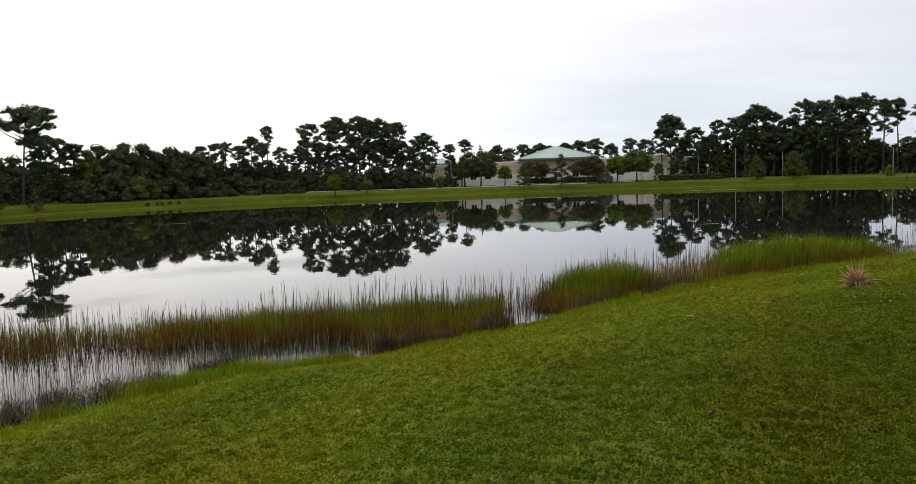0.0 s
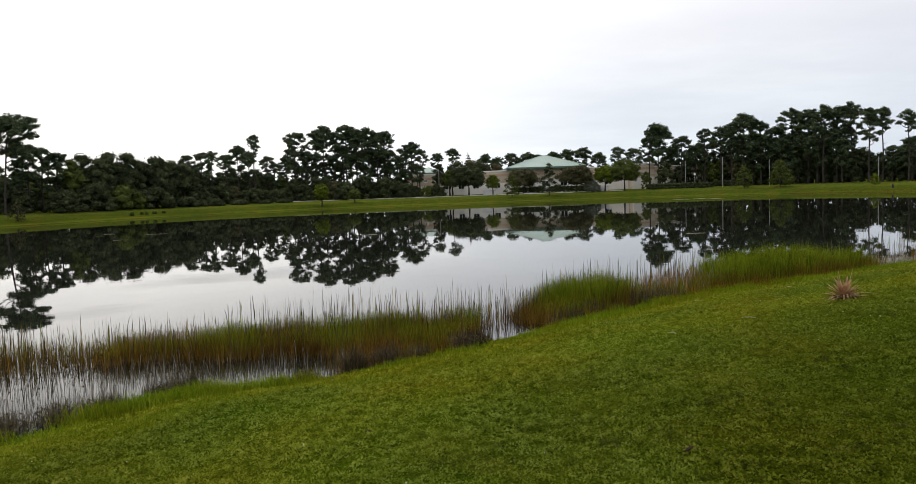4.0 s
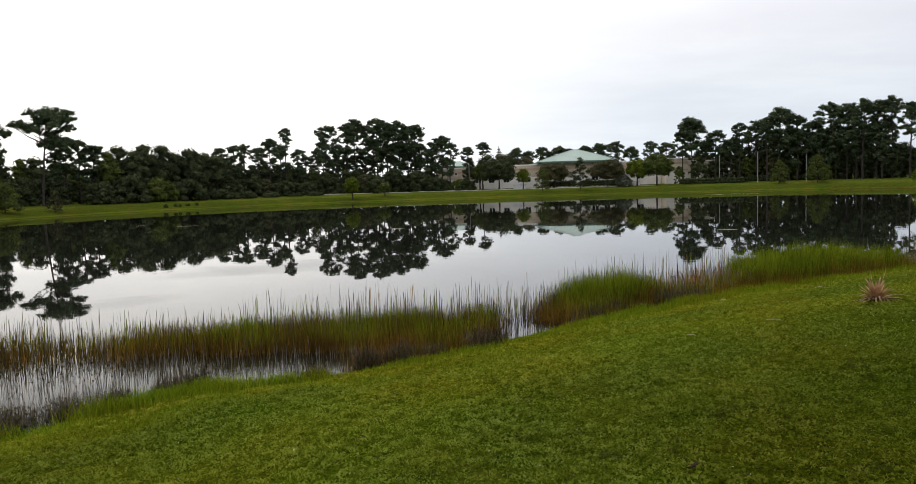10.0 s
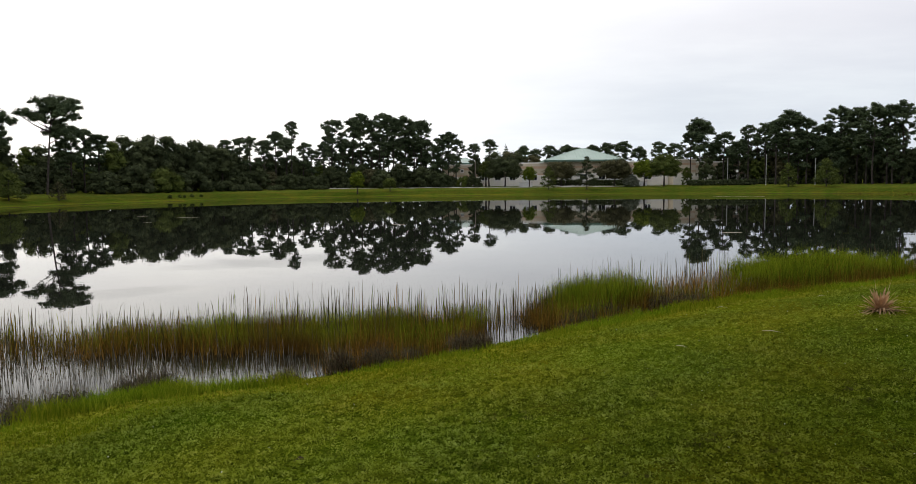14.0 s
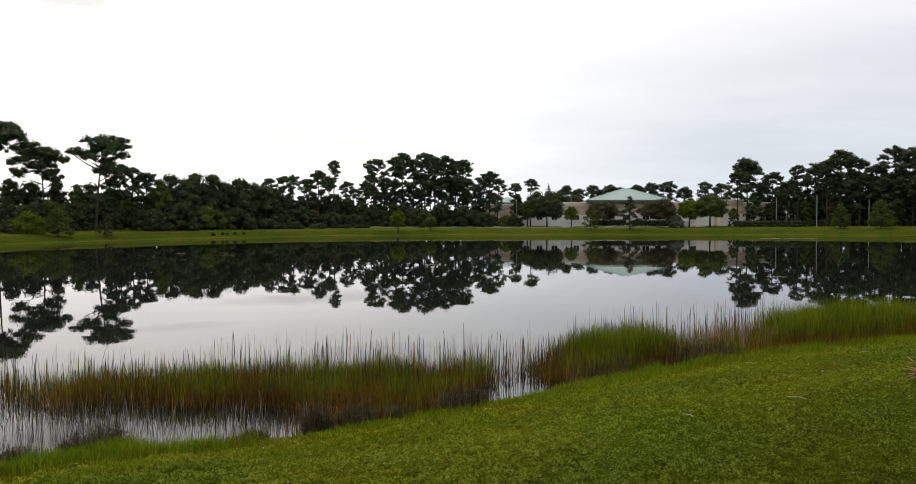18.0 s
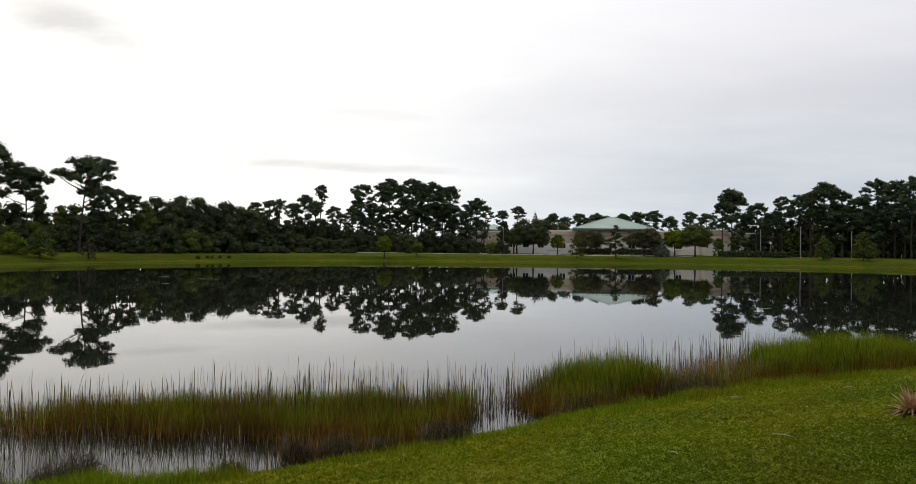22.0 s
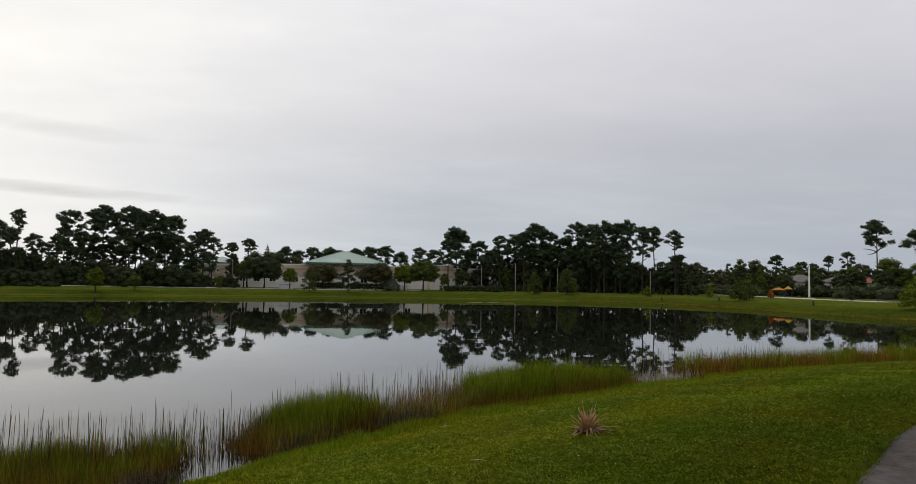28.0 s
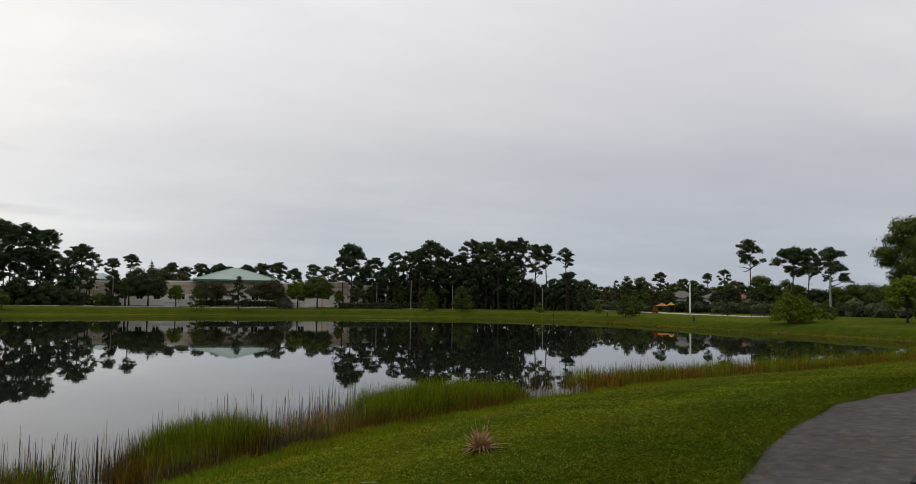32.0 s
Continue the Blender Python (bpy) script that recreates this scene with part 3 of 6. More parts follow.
def leaf_cloud(puffs, count, size, droop=0.0, base=1.0, heart=0.74, inner=0):
    """Lumpy clumps of small leaves lying round a dense heart. puffs: centre x, y, z and radii x, z; base flattens the underside."""
    vs = []
    for i, (cx, cy, cz, rx, rz) in enumerate(puffs):
        k = max(12, int(count * (rx * rx + rx * rz) * 0.5 * (0.6 if i < inner else 1.0)))
        ph = rng.uniform(0, 6.28, 4)
        radii, mid = np.array((rx, rx, rz)), np.array((cx, cy, cz))

        def lump(d):
            return 1.0 + 0.13 * np.sin(4.1 * d[:, 0] + ph[0]) * np.sin(3.7 * d[:, 1] + ph[1]) + 0.10 * np.sin(7.3 * d[:, 2] + 5.1 * d[:, 0] + ph[2])

        d = rng.normal(size=(k, 3))
        d /= np.linalg.norm(d, axis=1)[:, None]
        rad = lump(d) * np.where(rng.random(k) < 0.12, rng.uniform(0.95, 1.16, k), rng.uniform(0.70, 1.0, k))
        nrm = d / radii
        nrm = nrm / np.linalg.norm(nrm, axis=1)[:, None] + rng.normal(0, 0.42, (k, 3))
        d[:, 2] *= np.where(d[:, 2] < 0, base, 1.0)
        c = d * rad[:, None] * radii + mid
        c[:, 2] -= droop * rng.random(k) ** 2
        a = np.cross(nrm, rng.normal(size=(k, 3)))
        a /= np.linalg.norm(a, axis=1)[:, None]
        b = np.cross(nrm, a)
        b /= np.linalg.norm(b, axis=1)[:, None]
        s = size * rng.uniform(0.6, 1.4, (k, 1))
        vs.append(np.stack([c + s * a, c - 0.55 * s * a + 0.85 * s * b, c - 0.55 * s * a - 0.85 * s * b], 1).reshape(-1, 3))
        if heart:
            w = ICO_V * (heart * lump(ICO_V) * rng.uniform(0.86, 1.08, len(ICO_V)))[:, None]
            w[:, 2] *= np.where(w[:, 2] < 0, base, 1.0)
            vs.append((w * radii + mid)[ICO_F].reshape(-1, 3))
    v = np.concatenate(vs)
    return v, np.arange(len(v)).reshape(-1, 3)


def crown(tree, puffs, count, size, tone, droop=0.0, base=1.0, heart=0.74, inner=0):
    v, f = leaf_cloud(puffs, count, size, droop, base, heart, inner)
    return bulk("crown", v, f, FOLIAGE[tone], tree)


def trunk_of(tree, h, r, bend, lean=0.0):
    pts = [(lean * (k / 6) ** 1.5 + bend[0] * math.sin(k * 0.9), bend[1] * math.sin(k * 0.7 + 1), h * k / 6 - (0.25 if k == 0 else 0)) for k in range(7)]
    part("trunk", tube(bmesh.new(), pts, [r * (1.25 if k == 0 else 1 - 0.72 * k / 6) for k in range(7)]), BARK, tree)
    return pts


def along(pts, u):
    k = min(int(u * 6), 5)
    return Vector(pts[k]).lerp(Vector(pts[k + 1]), u * 6 - k)


def pine(x, y, top, low, width, lean=0.0, side_branch=False, dead_limb=False):
    """A slash pine: bare trunk and a broad open crown of rounded, flat-based needle clumps on crooked limbs."""
    z = gz(x, y)
    h, cb = top - z, low - z
    tree = thing("pine_tree", x - lean, y, z, "tall slash pine with a bare trunk and open dark crown", "tree", "pines round the pond")
    pts = trunk_of(tree, h * 0.95, 0.09 + 0.006 * h, rng.uniform(-0.16, 0.16, 2) * h / 12, lean)
    puffs, tips = [], []
    wide = width * rng.uniform(0.98, 1.14)
    count = int(9 + 1.9 * (h - cb))
    heavy = rng.uniform(0, 6.3)

    def clump(x, y, z, r, flat):
        """One needle clump: a flat-based cushion with lobes round it."""
        tips.append((x, y, z))
        puffs.append((x, y, z, r, r * flat))
        turn = rng.uniform(0, 6.3)
        for j in range(4):
            q = r * rng.uniform(0.38, 0.7)
            ang = turn + 1.57 * j + rng.uniform(-0.5, 0.5)
            reach = r * rng.uniform(0.75, 1.2)
            puffs.append((x + reach * math.cos(ang), y + reach * math.sin(ang), z + r * rng.uniform(-0.65, 0.5), q, q * rng.uniform(0.55, 0.95)))

    for i in range(count):
        u = (i + rng.uniform(0.1, 0.9)) / count
        ang = 2.4 * i + rng.uniform(-0.6, 0.6)
        if u < 0.5 and rng.random() < 0.38 - 0.3 * math.cos(ang - heavy):
            continue
        r = wide * rng.uniform(0.13, 0.27) + 0.13
        reach = wide * math.sin(math.pi * (0.30 + 0.50 * u)) * rng.uniform(0.75, 1.15)
        out = max(0.0, reach - 1.2 * r) * (0.3 if i % 4 == 3 else 1.0)
        zz = cb + (h - cb) * (0.04 + 0.88 * u) - 0.14 * out
        at = along(pts, min(0.98, max(0.05, zz / h)))
        clump(at.x + out * math.cos(ang), at.y + out * math.sin(ang), min(zz, h - 0.8 * r), r, rng.uniform(0.7, 1.0))
    tip = along(pts, 0.98)
    for k in range(3):
        r = wide * rng.uniform(0.18, 0.30) + 0.1
        clump(tip.x + (k - 1) * wide * rng.uniform(0.25, 0.5), tip.y + rng.uniform(-0.3, 0.3), h - r * (0.75 + rng.uniform(0.4, 1.2) * abs(k - 1)), r, 0.85)
    for p in tips[::2]:
        foot = along(pts, max(0.3, min(0.93, (p[2] - 0.30 * width) / h)))
        part("limb", tube(bmesh.new(), [foot, foot.lerp(Vector(p), 0.55) + Vector((0, 0, -0.2)), Vector(p)], [0.085, 0.055, 0.02], 5), BARK, tree)
    for _ in range(2):
        u, ang = rng.uniform(0.45, 0.7), rng.uniform(0, 6.3)
        foot = along(pts, u)
        part("limb", tube(bmesh.new(), [foot, foot + Vector((0.7 * math.cos(ang), 0.7 * math.sin(ang), 0.1))], [0.04, 0.012], 4), BARK, tree)
    if side_branch:
        foot = along(pts, (cb + 0.1 * (h - cb)) / h)
        tip = foot + Vector((-3.9, -0.6, 2.4))
        part("limb", tube(bmesh.new(), [foot, foot.lerp(tip, 0.5) + Vector((0, 0, -0.2)), tip], [0.13, 0.08, 0.04], 6), BARK, tree, "long bare side branch")
        puffs += [(tip.x, tip.y, tip.z + 0.2, 0.9, 0.6), (tip.x + 0.9, tip.y, tip.z - 0.1, 0.6, 0.4)]
    if dead_limb:
        foot = along(pts, 0.62)
        for dx, dz in ((-3.2, 0.5), (-2.2, -0.6), (1.6, 0.8)):
            part("limb", tube(bmesh.new(), [foot, foot + Vector((dx * 0.5, 0.1, dz * 0.8)), foot + Vector((dx, 0.2, dz))], [0.11, 0.08, 0.03], 5), BARK, tree, "bare grey dead limb")
    crown(tree, puffs, 285, 0.110, "pine", 0.0, 0.75, 0.70)
    return tree


def broadleaf(x, y, top, low, width, tone="dark"):
    """A bushy hardwood, leafy almost to the ground, with a lumpy outline."""
    z = gz(x, y)
    h = max(0.3, top - z)
    names = {"dark": ("hardwood_tree", "dense dark-green hardwood at the edge of a thicket", "tree", "hardwoods of the thicket")}
    if h < 3.2:
        names = {"dark": ("shrub", "low dark-green rounded shrub on grass", "shrub", "shrubs round the pond"), "grey": ("shrub", "pale grey-green shrub beside a path", "shrub", "")}
        names["olive"] = ("shrub", "low olive-green rounded shrub on grass", "shrub", "shrubs round the pond")
    else:
        names["olive"] = ("hardwood_tree", "olive-green hardwood at the edge of a thicket", "tree", "hardwoods of the thicket")
        names["rust"] = ("hardwood_tree", "dull russet-green hardwood at the edge of a thicket", "tree", "hardwoods of the thicket")
    name, label, cat, grp = names.get(tone, names["dark"])
    tree = thing(name, x, y, z, label, cat, grp)
    width *= 1.14 if h > 6.5 else 1.0
    trunk_of(tree, h * 0.7, 0.05 + 0.02 * h, rng.uniform(-0.1, 0.1, 2))
    puffs = [(0, 0, h * 0.55, width * 0.72, h * 0.36)]
    puffs.append((0, 0, h - 0.32 * width, width * 0.5, width * 0.34))
    for i in range(20):
        ang, u = 2.4 * i + rng.uniform(-0.5, 0.5), (i + 0.5) / 20
        rr = width * (0.78 if u < 0.55 else 0.78 - 0.8 * (u - 0.55)) * rng.uniform(0.85, 1.12)
        r = width * rng.uniform(0.24, 0.42)
        zz = max(r * 0.45, h * (0.04 + 0.86 * u) - 0.2 * r)
        puffs.append((rr * math.cos(ang), rr * math.sin(ang), zz, r, r * rng.uniform(0.7, 1.0)))
    crown(tree, puffs, 165 if h > 3.2 else 420, 0.15 if h > 3.2 else 0.10, tone, 0.0, 0.8, 0.76, 1)
    return tree


def shade_tree(x, y, top, low, width, tone="dark"):
    """A planted shade tree with a short clear trunk and a round crown."""
    z = gz(x, y)
    h = top - z
    words = {"dark": "round-crowned dark-green oak on a clear trunk", "olive": "round-crowned olive-green shade tree beside a path", "green": "round-crowned bright-green shade tree beside a path", "rust": "round-crowned oak with dull russet-green leaves"}
    tree = thing("shade_tree", x, y, z, words[tone], "tree", "planted shade trees")
    pts = trunk_of(tree, h * 0.6, 0.06 + 0.02 * h, rng.uniform(-0.06, 0.06, 2))
    width *= 1.2 if tone == "green" else 1.12
    puffs = [(0, 0, h * 0.64, width * 0.70, h * 0.26)]
    for i in range(22):
        ang, u = 2.4 * i + rng.uniform(-0.4, 0.4), (i + 0.5) / 22
        rr = width * 0.74 * math.sin(math.pi * (0.22 + 0.66 * u)) * rng.uniform(0.75, 1.05)
        r = width * rng.uniform(0.24, 0.38)
        puffs.append((rr * math.cos(ang), rr * math.sin(ang), h * (0.37 + 0.55 * u), r, r * rng.uniform(0.6, 0.85)))
    for p in puffs[1:8:2]:
        foot = along(pts, 0.55)
        part("limb", tube(bmesh.new(), [foot, Vector(p[:3])], [0.09, 0.03], 5), BARK, tree)
    crown(tree, puffs, 330 if width < 4.4 else 560, 0.12 if width < 4.4 else 0.10, tone, 0.25, 0.7, 0.66, 1)
    return tree


def cypress(x, y, top, low, width, tone="dark"):
    """A young tree, narrow at the top and feathery, on the open bank."""
    z = gz(x, y)
    h = max(0.9, top - z)
    words = {"dark": "young dark-green conical cypress on the grassy bank", "olive": "young olive-green feathery cypress on the grassy bank", "green": "young light-green feathery cypress on the grassy bank",
             "rust": "thin young tree with sparse russet leaves", "orange": "small shrub with orange-red leaves"}
    tree = thing("young_tree", x, y, z, words[tone], "tree", "young trees on the bank")
    width *= 1.25
    pts = trunk_of(tree, h * 0.96, 0.03 + 0.013 * h, rng.uniform(-0.05, 0.05, 2))
    puffs = []
    for i in range(26):
        ang, u = 2.4 * i + rng.uniform(-0.4, 0.4), (i + 0.5) / 26
        rr = width * (1.0 - u) ** 0.7 * min(1.0, 0.6 + 2.0 * u) * rng.uniform(0.45, 0.95)
        r = width * rng.uniform(0.24, 0.38) * (1.0 - 0.45 * u)
        puffs.append((rr * math.cos(ang), rr * math.sin(ang), h * (0.12 + 0.84 * u), r, r * 0.6))
    for p in puffs[:9:2]:
        foot = along(pts, max(0.1, p[2] / h - 0.1))
        part("limb", tube(bmesh.new(), [foot, Vector(p[:3])], [0.035, 0.012], 4), BARK, tree)
    crown(tree, puffs, 200 if tone == "rust" else 400, 0.10, tone, 0.2, 0.7, {"rust": 0.0, "green": 0.3, "olive": 0.4}.get(tone, 0.55))
    return tree


def norfolk(x, y, top):
    """A far Norfolk pine: tiers of short branches up a straight stem."""
    z = gz(x, y)
    h = top - z
    tree = thing("norfolk_pine", x, y, z, "slim tiered conical conifer behind the hall", "tree")
    trunk_of(tree, h, 0.2, (0, 0))
    crown(tree, [(0, 0, h * (0.3 + 0.062 * k), 2.6 * (1 - 0.085 * k), 0.35) for k in range(11)], 90, 0.2, "grey", 0.0, 0.5, 0.6)


# pines and hardwoods on the west bank
pine(-67.8, 95.4, 15.8, 11.0, 4.3)
pine(-67.3, 103.7, 13.2, 8.4, 3.8)
pine(-57.7, 103.3, 14.8, 9.6, 4.1, lean=1.6, side_branch=True)
pine(-59.1, 109.4, 11.2, 5.0, 2.1)
pine(-58.3, 111.5, 10.8, 4.6, 2.1)
pine(-57.1, 113.3, 10.1, 4.6, 1.9)
pine(-60.0, 108.3, 8.9, 4.6, 1.7)
broadleaf(-73.0, 100.8, 5.9, 1.6, 2.1)
broadleaf(-72.2, 103.3, 8.7, 1.6, 1.7)
broadleaf(-71.4, 106.9, 8.5, 1.5, 2.4)
broadleaf(-70.0, 110.9, 8.7, 1.4, 2.0)
broadleaf(-68.8, 114.1, 8.4, 1.3, 1.6, tone='olive')
broadleaf(-68.0, 116.3, 8.7, 1.2, 2.3)
broadleaf(-66.6, 119.5, 7.8, 1.2, 2.3)
broadleaf(-64.7, 122.3, 6.2, 1.1, 2.3, tone='olive')
broadleaf(-55.6, 114.6, 9.1, 1.1, 1.9, tone='olive')
broadleaf(-56.5, 119.8, 10.2, 1.0, 2.4)
broadleaf(-53.2, 118.6, 9.4, 1.0, 2.2)
broadleaf(-54.1, 123.7, 10.6, 0.9, 2.5)
broadleaf(-50.7, 122.5, 10.3, 0.9, 2.6)
broadleaf(-50.8, 127.9, 9.3, 0.8, 2.3)
broadleaf(-47.6, 126.5, 9.8, 0.8, 2.7)
broadleaf(-47.1, 132.0, 9.3, 0.7, 2.6)
broadleaf(-44.4, 130.4, 8.7, 0.7, 2.3)
broadleaf(-44.2, 135.7, 8.0, 0.6, 2.2)
broadleaf(-52.7, 114.4, 5.4, 1.1, 2.9)
broadleaf(-50.0, 119.0, 5.0, 1.0, 2.9, tone='olive')
broadleaf(-46.8, 123.0, 4.7, 0.9, 3.0)
broadleaf(-55.0, 110.5, 4.5, 1.2, 2.4)
# second row of the wood
broadleaf(-70.0, 127.2, 8.0, 1.0, 2.1)
broadleaf(-68.1, 127.8, 8.0, 1.0, 2.1, tone='olive')
broadleaf(-65.6, 127.2, 7.1, 1.0, 2.1)
broadleaf(-64.4, 129.3, 7.8, 0.9, 2.1)
broadleaf(-63.4, 131.8, 8.4, 0.9, 2.1)
broadleaf(-61.3, 132.2, 8.2, 0.8, 2.1)
broadleaf(-59.9, 134.1, 8.3, 0.8, 2.1)
broadleaf(-59.0, 137.3, 7.3, 0.7, 2.2, tone='olive')
broadleaf(-57.9, 140.2, 8.4, 0.6, 2.2)
broadleaf(-56.6, 142.8, 7.8, 0.6, 2.2, tone='olive')
broadleaf(-53.6, 141.4, 7.2, 0.6, 2.2)
broadleaf(-52.1, 144.0, 8.2, 0.5, 2.2)
broadleaf(-50.1, 145.1, 8.8, 0.5, 2.2, tone='rust')
broadleaf(-48.7, 148.2, 7.1, 0.4, 2.3)
broadleaf(-47.1, 150.8, 6.7, 0.3, 2.3)
broadleaf(-44.6, 150.9, 6.7, 0.3, 2.3)
broadleaf(-42.7, 153.3, 7.6, 0.2, 2.3, tone='rust')
broadleaf(-40.5, 154.7, 7.7, 0.2, 2.3)
broadleaf(-39.0, 158.7, 7.0, 0.1, 2.4)
broadleaf(-35.7, 155.8, 6.1, 0.1, 2.3)
broadleaf(-34.4, 161.4, 6.0, -0.0, 2.4)
broadleaf(-31.0, 158.3, 5.9, -0.0, 2.3)
broadleaf(-67.7, 89.1, 5.0, 1.8, 1.7)
broadleaf(-66.6, 90.2, 4.6, 1.8, 1.7)
broadleaf(-66.2, 92.1, 5.0, 1.7, 1.7)
broadleaf(-66.8, 95.6, 5.0, 1.7, 1.8)
broadleaf(-67.2, 98.8, 4.9, 1.6, 1.8, tone='olive')
broadleaf(-66.3, 100.6, 5.4, 1.5, 1.8)
broadleaf(-65.7, 102.7, 5.6, 1.5, 1.9, tone='olive')
broadleaf(-63.2, 102.1, 5.0, 1.5, 1.8)
broadleaf(-62.3, 103.9, 5.3, 1.4, 1.8)
broadleaf(-62.5, 107.8, 5.2, 1.4, 1.9)
broadleaf(-60.4, 108.0, 5.0, 1.3, 1.9)
broadleaf(-60.4, 111.8, 4.8, 1.3, 1.9)
# thin mixed pines
pine(-45.1, 134.3, 10.2, 5.5, 1.7)
pine(-43.3, 136.6, 10.7, 5.9, 1.7)
pine(-41.8, 137.6, 11.0, 5.7, 1.6)
pine(-39.9, 139.8, 10.4, 5.6, 1.9)
pine(-38.0, 140.8, 11.9, 6.4, 2.0)
pine(-35.6, 143.0, 14.0, 9.6, 1.5)
pine(-36.4, 142.3, 10.6, 5.7, 2.0)
pine(-33.6, 144.1, 10.1, 5.6, 1.8)
pine(-32.3, 144.9, 8.8, 4.3, 1.6)
pine(-30.2, 145.9, 10.1, 5.6, 1.8)
# tall pine stand
pine(-29.1, 148.7, 14.7, 9.5, 2.6)
pine(-27.2, 149.6, 11.1, 6.6, 1.89)
pine(-25.3, 150.5, 15.2, 9.4, 2.48)
pine(-23.9, 151.2, 16.0, 10.2, 2.48)
pine(-21.8, 152.1, 14.8, 9.0, 2.71)
pine(-19.6, 152.4, 16.1, 10.3, 2.48)
pine(-17.7, 153.1, 15.3, 8.9, 2.71)
pine(-15.4, 153.9, 15.7, 9.3, 2.48)
pine(-13.7, 154.1, 14.5, 8.7, 2.48)
pine(-12.2, 154.2, 14.7, 8.9, 2.24)
pine(-11.2, 154.8, 11.1, 5.8, 2.01)
pine(-20.3, 152.3, 12.0, 6.7, 2.48)
pine(-16.3, 153.3, 11.4, 6.1, 2.48)
pine(-9.6, 153.0, 9.8, 2.9, 1.89)
pine(-7.9, 153.1, 11.8, 6.0, 1.89)
pine(-6.7, 153.6, 12.4, 6.6, 2.24)
pine(-5.1, 153.7, 10.9, 7.5, 1.65)
pine(-8.2, 153.0, 7.2, 2.5, 2.24)
pine(-5.6, 153.7, 7.9, 4.5, 1.65)
# lower tier of pines
pine(-30.7, 153.5, 9.9, 5.4, 2.12)
pine(-29.1, 154.3, 8.4, 3.8, 2.12)
pine(-26.9, 155.2, 10.5, 6.0, 2.12)
pine(-25.1, 156.1, 9.1, 4.5, 2.12)
pine(-23.2, 156.4, 10.0, 5.5, 2.12)
pine(-21.4, 157.2, 9.0, 4.5, 2.12)
pine(-19.3, 158.0, 10.5, 5.9, 2.12)
pine(-17.6, 158.2, 9.0, 4.4, 2.12)
pine(-15.6, 158.9, 10.5, 5.9, 2.12)
pine(-13.6, 159.1, 9.7, 5.1, 2.12)
pine(-12.0, 159.8, 8.3, 3.6, 2.12)
broadleaf(-48.2, 140.2, 7.8, 0.8, 1.6)
broadleaf(-46.5, 142.4, 7.4, 0.7, 1.6)
broadleaf(-44.7, 144.0, 7.8, 0.7, 1.6)
broadleaf(-42.9, 145.6, 7.4, 0.6, 1.6)
broadleaf(-41.0, 147.2, 8.3, 0.5, 1.6)
broadleaf(-39.0, 148.3, 7.2, 0.5, 1.6)
broadleaf(-36.8, 150.0, 7.9, 0.5, 1.6)
broadleaf(-34.8, 151.5, 7.0, 0.4, 1.7)
broadleaf(-32.7, 152.5, 6.5, 0.4, 1.7, tone='olive')
# dark thicket below the pines
broadleaf(-44.4, 133.9, 5.4, 0.8, 1.7)
broadleaf(-42.4, 133.3, 4.5, 0.8, 1.6)
broadleaf(-41.5, 136.0, 4.7, 0.8, 1.6)
broadleaf(-39.7, 136.3, 5.3, 0.7, 1.8)
broadleaf(-38.7, 139.0, 4.7, 0.7, 2.0, tone='rust')
broadleaf(-36.9, 139.5, 3.8, 0.6, 1.8)
broadleaf(-34.3, 136.7, 4.2, 0.7, 1.7)
broadleaf(-33.3, 139.9, 3.7, 0.6, 1.8)
broadleaf(-31.8, 141.7, 3.8, 0.5, 2.0)
broadleaf(-30.4, 144.0, 4.0, 0.5, 1.6)
broadleaf(-28.6, 144.7, 5.8, 0.5, 1.6)
broadleaf(-26.9, 145.3, 4.7, 0.4, 1.7)
broadleaf(-25.2, 146.7, 5.9, 0.4, 2.2)
broadleaf(-23.3, 147.2, 6.0, 0.4, 2.2)
broadleaf(-21.3, 146.6, 5.1, 0.3, 2.2, tone='rust')
broadleaf(-19.1, 145.0, 4.9, 0.3, 2.2)
broadleaf(-17.6, 148.0, 4.7, 0.3, 1.9)
broadleaf(-15.6, 147.1, 6.0, 0.3, 2.1)
broadleaf(-13.9, 149.4, 4.7, 0.2, 1.8)
broadleaf(-11.8, 147.4, 5.5, 0.2, 2.1)
broadleaf(-10.2, 151.4, 4.9, 0.1, 2.2)
broadleaf(-8.0, 148.3, 4.1, 0.2, 2.3)
broadleaf(-6.4, 153.4, 3.6, 0.0, 1.8)
broadleaf(-3.4, 147.8, 3.4, 0.8, 1.5, tone='olive')
broadleaf(-1.6, 147.8, 3.4, 0.8, 1.5)
# trees round and behind the hall
pine(-1.6, 152.0, 9.9, 6.9, 1.5)
pine(1.4, 153.0, 10.8, 8.1, 1.6)
broadleaf(-1.3, 152.0, 7.7, 5.8, 1.6)
pine(10.7, 205.0, 11.7, 7.2, 2.2)
pine(13.9, 205.0, 10.8, 6.2, 2.0)
pine(17.7, 205.0, 11.7, 7.1, 2.2)
pine(20.0, 205.0, 10.5, 5.9, 1.6)
pine(22.1, 205.0, 11.8, 7.2, 2.6)
pine(24.5, 205.0, 11.1, 6.5, 2.0)
pine(29.1, 205.0, 11.7, 7.1, 2.8)
pine(32.8, 205.0, 12.2, 7.5, 2.6)
pine(37.1, 205.0, 12.6, 7.9, 2.6)
pine(41.3, 205.0, 11.2, 6.5, 2.8)
pine(46.7, 205.0, 12.5, 7.7, 2.2)
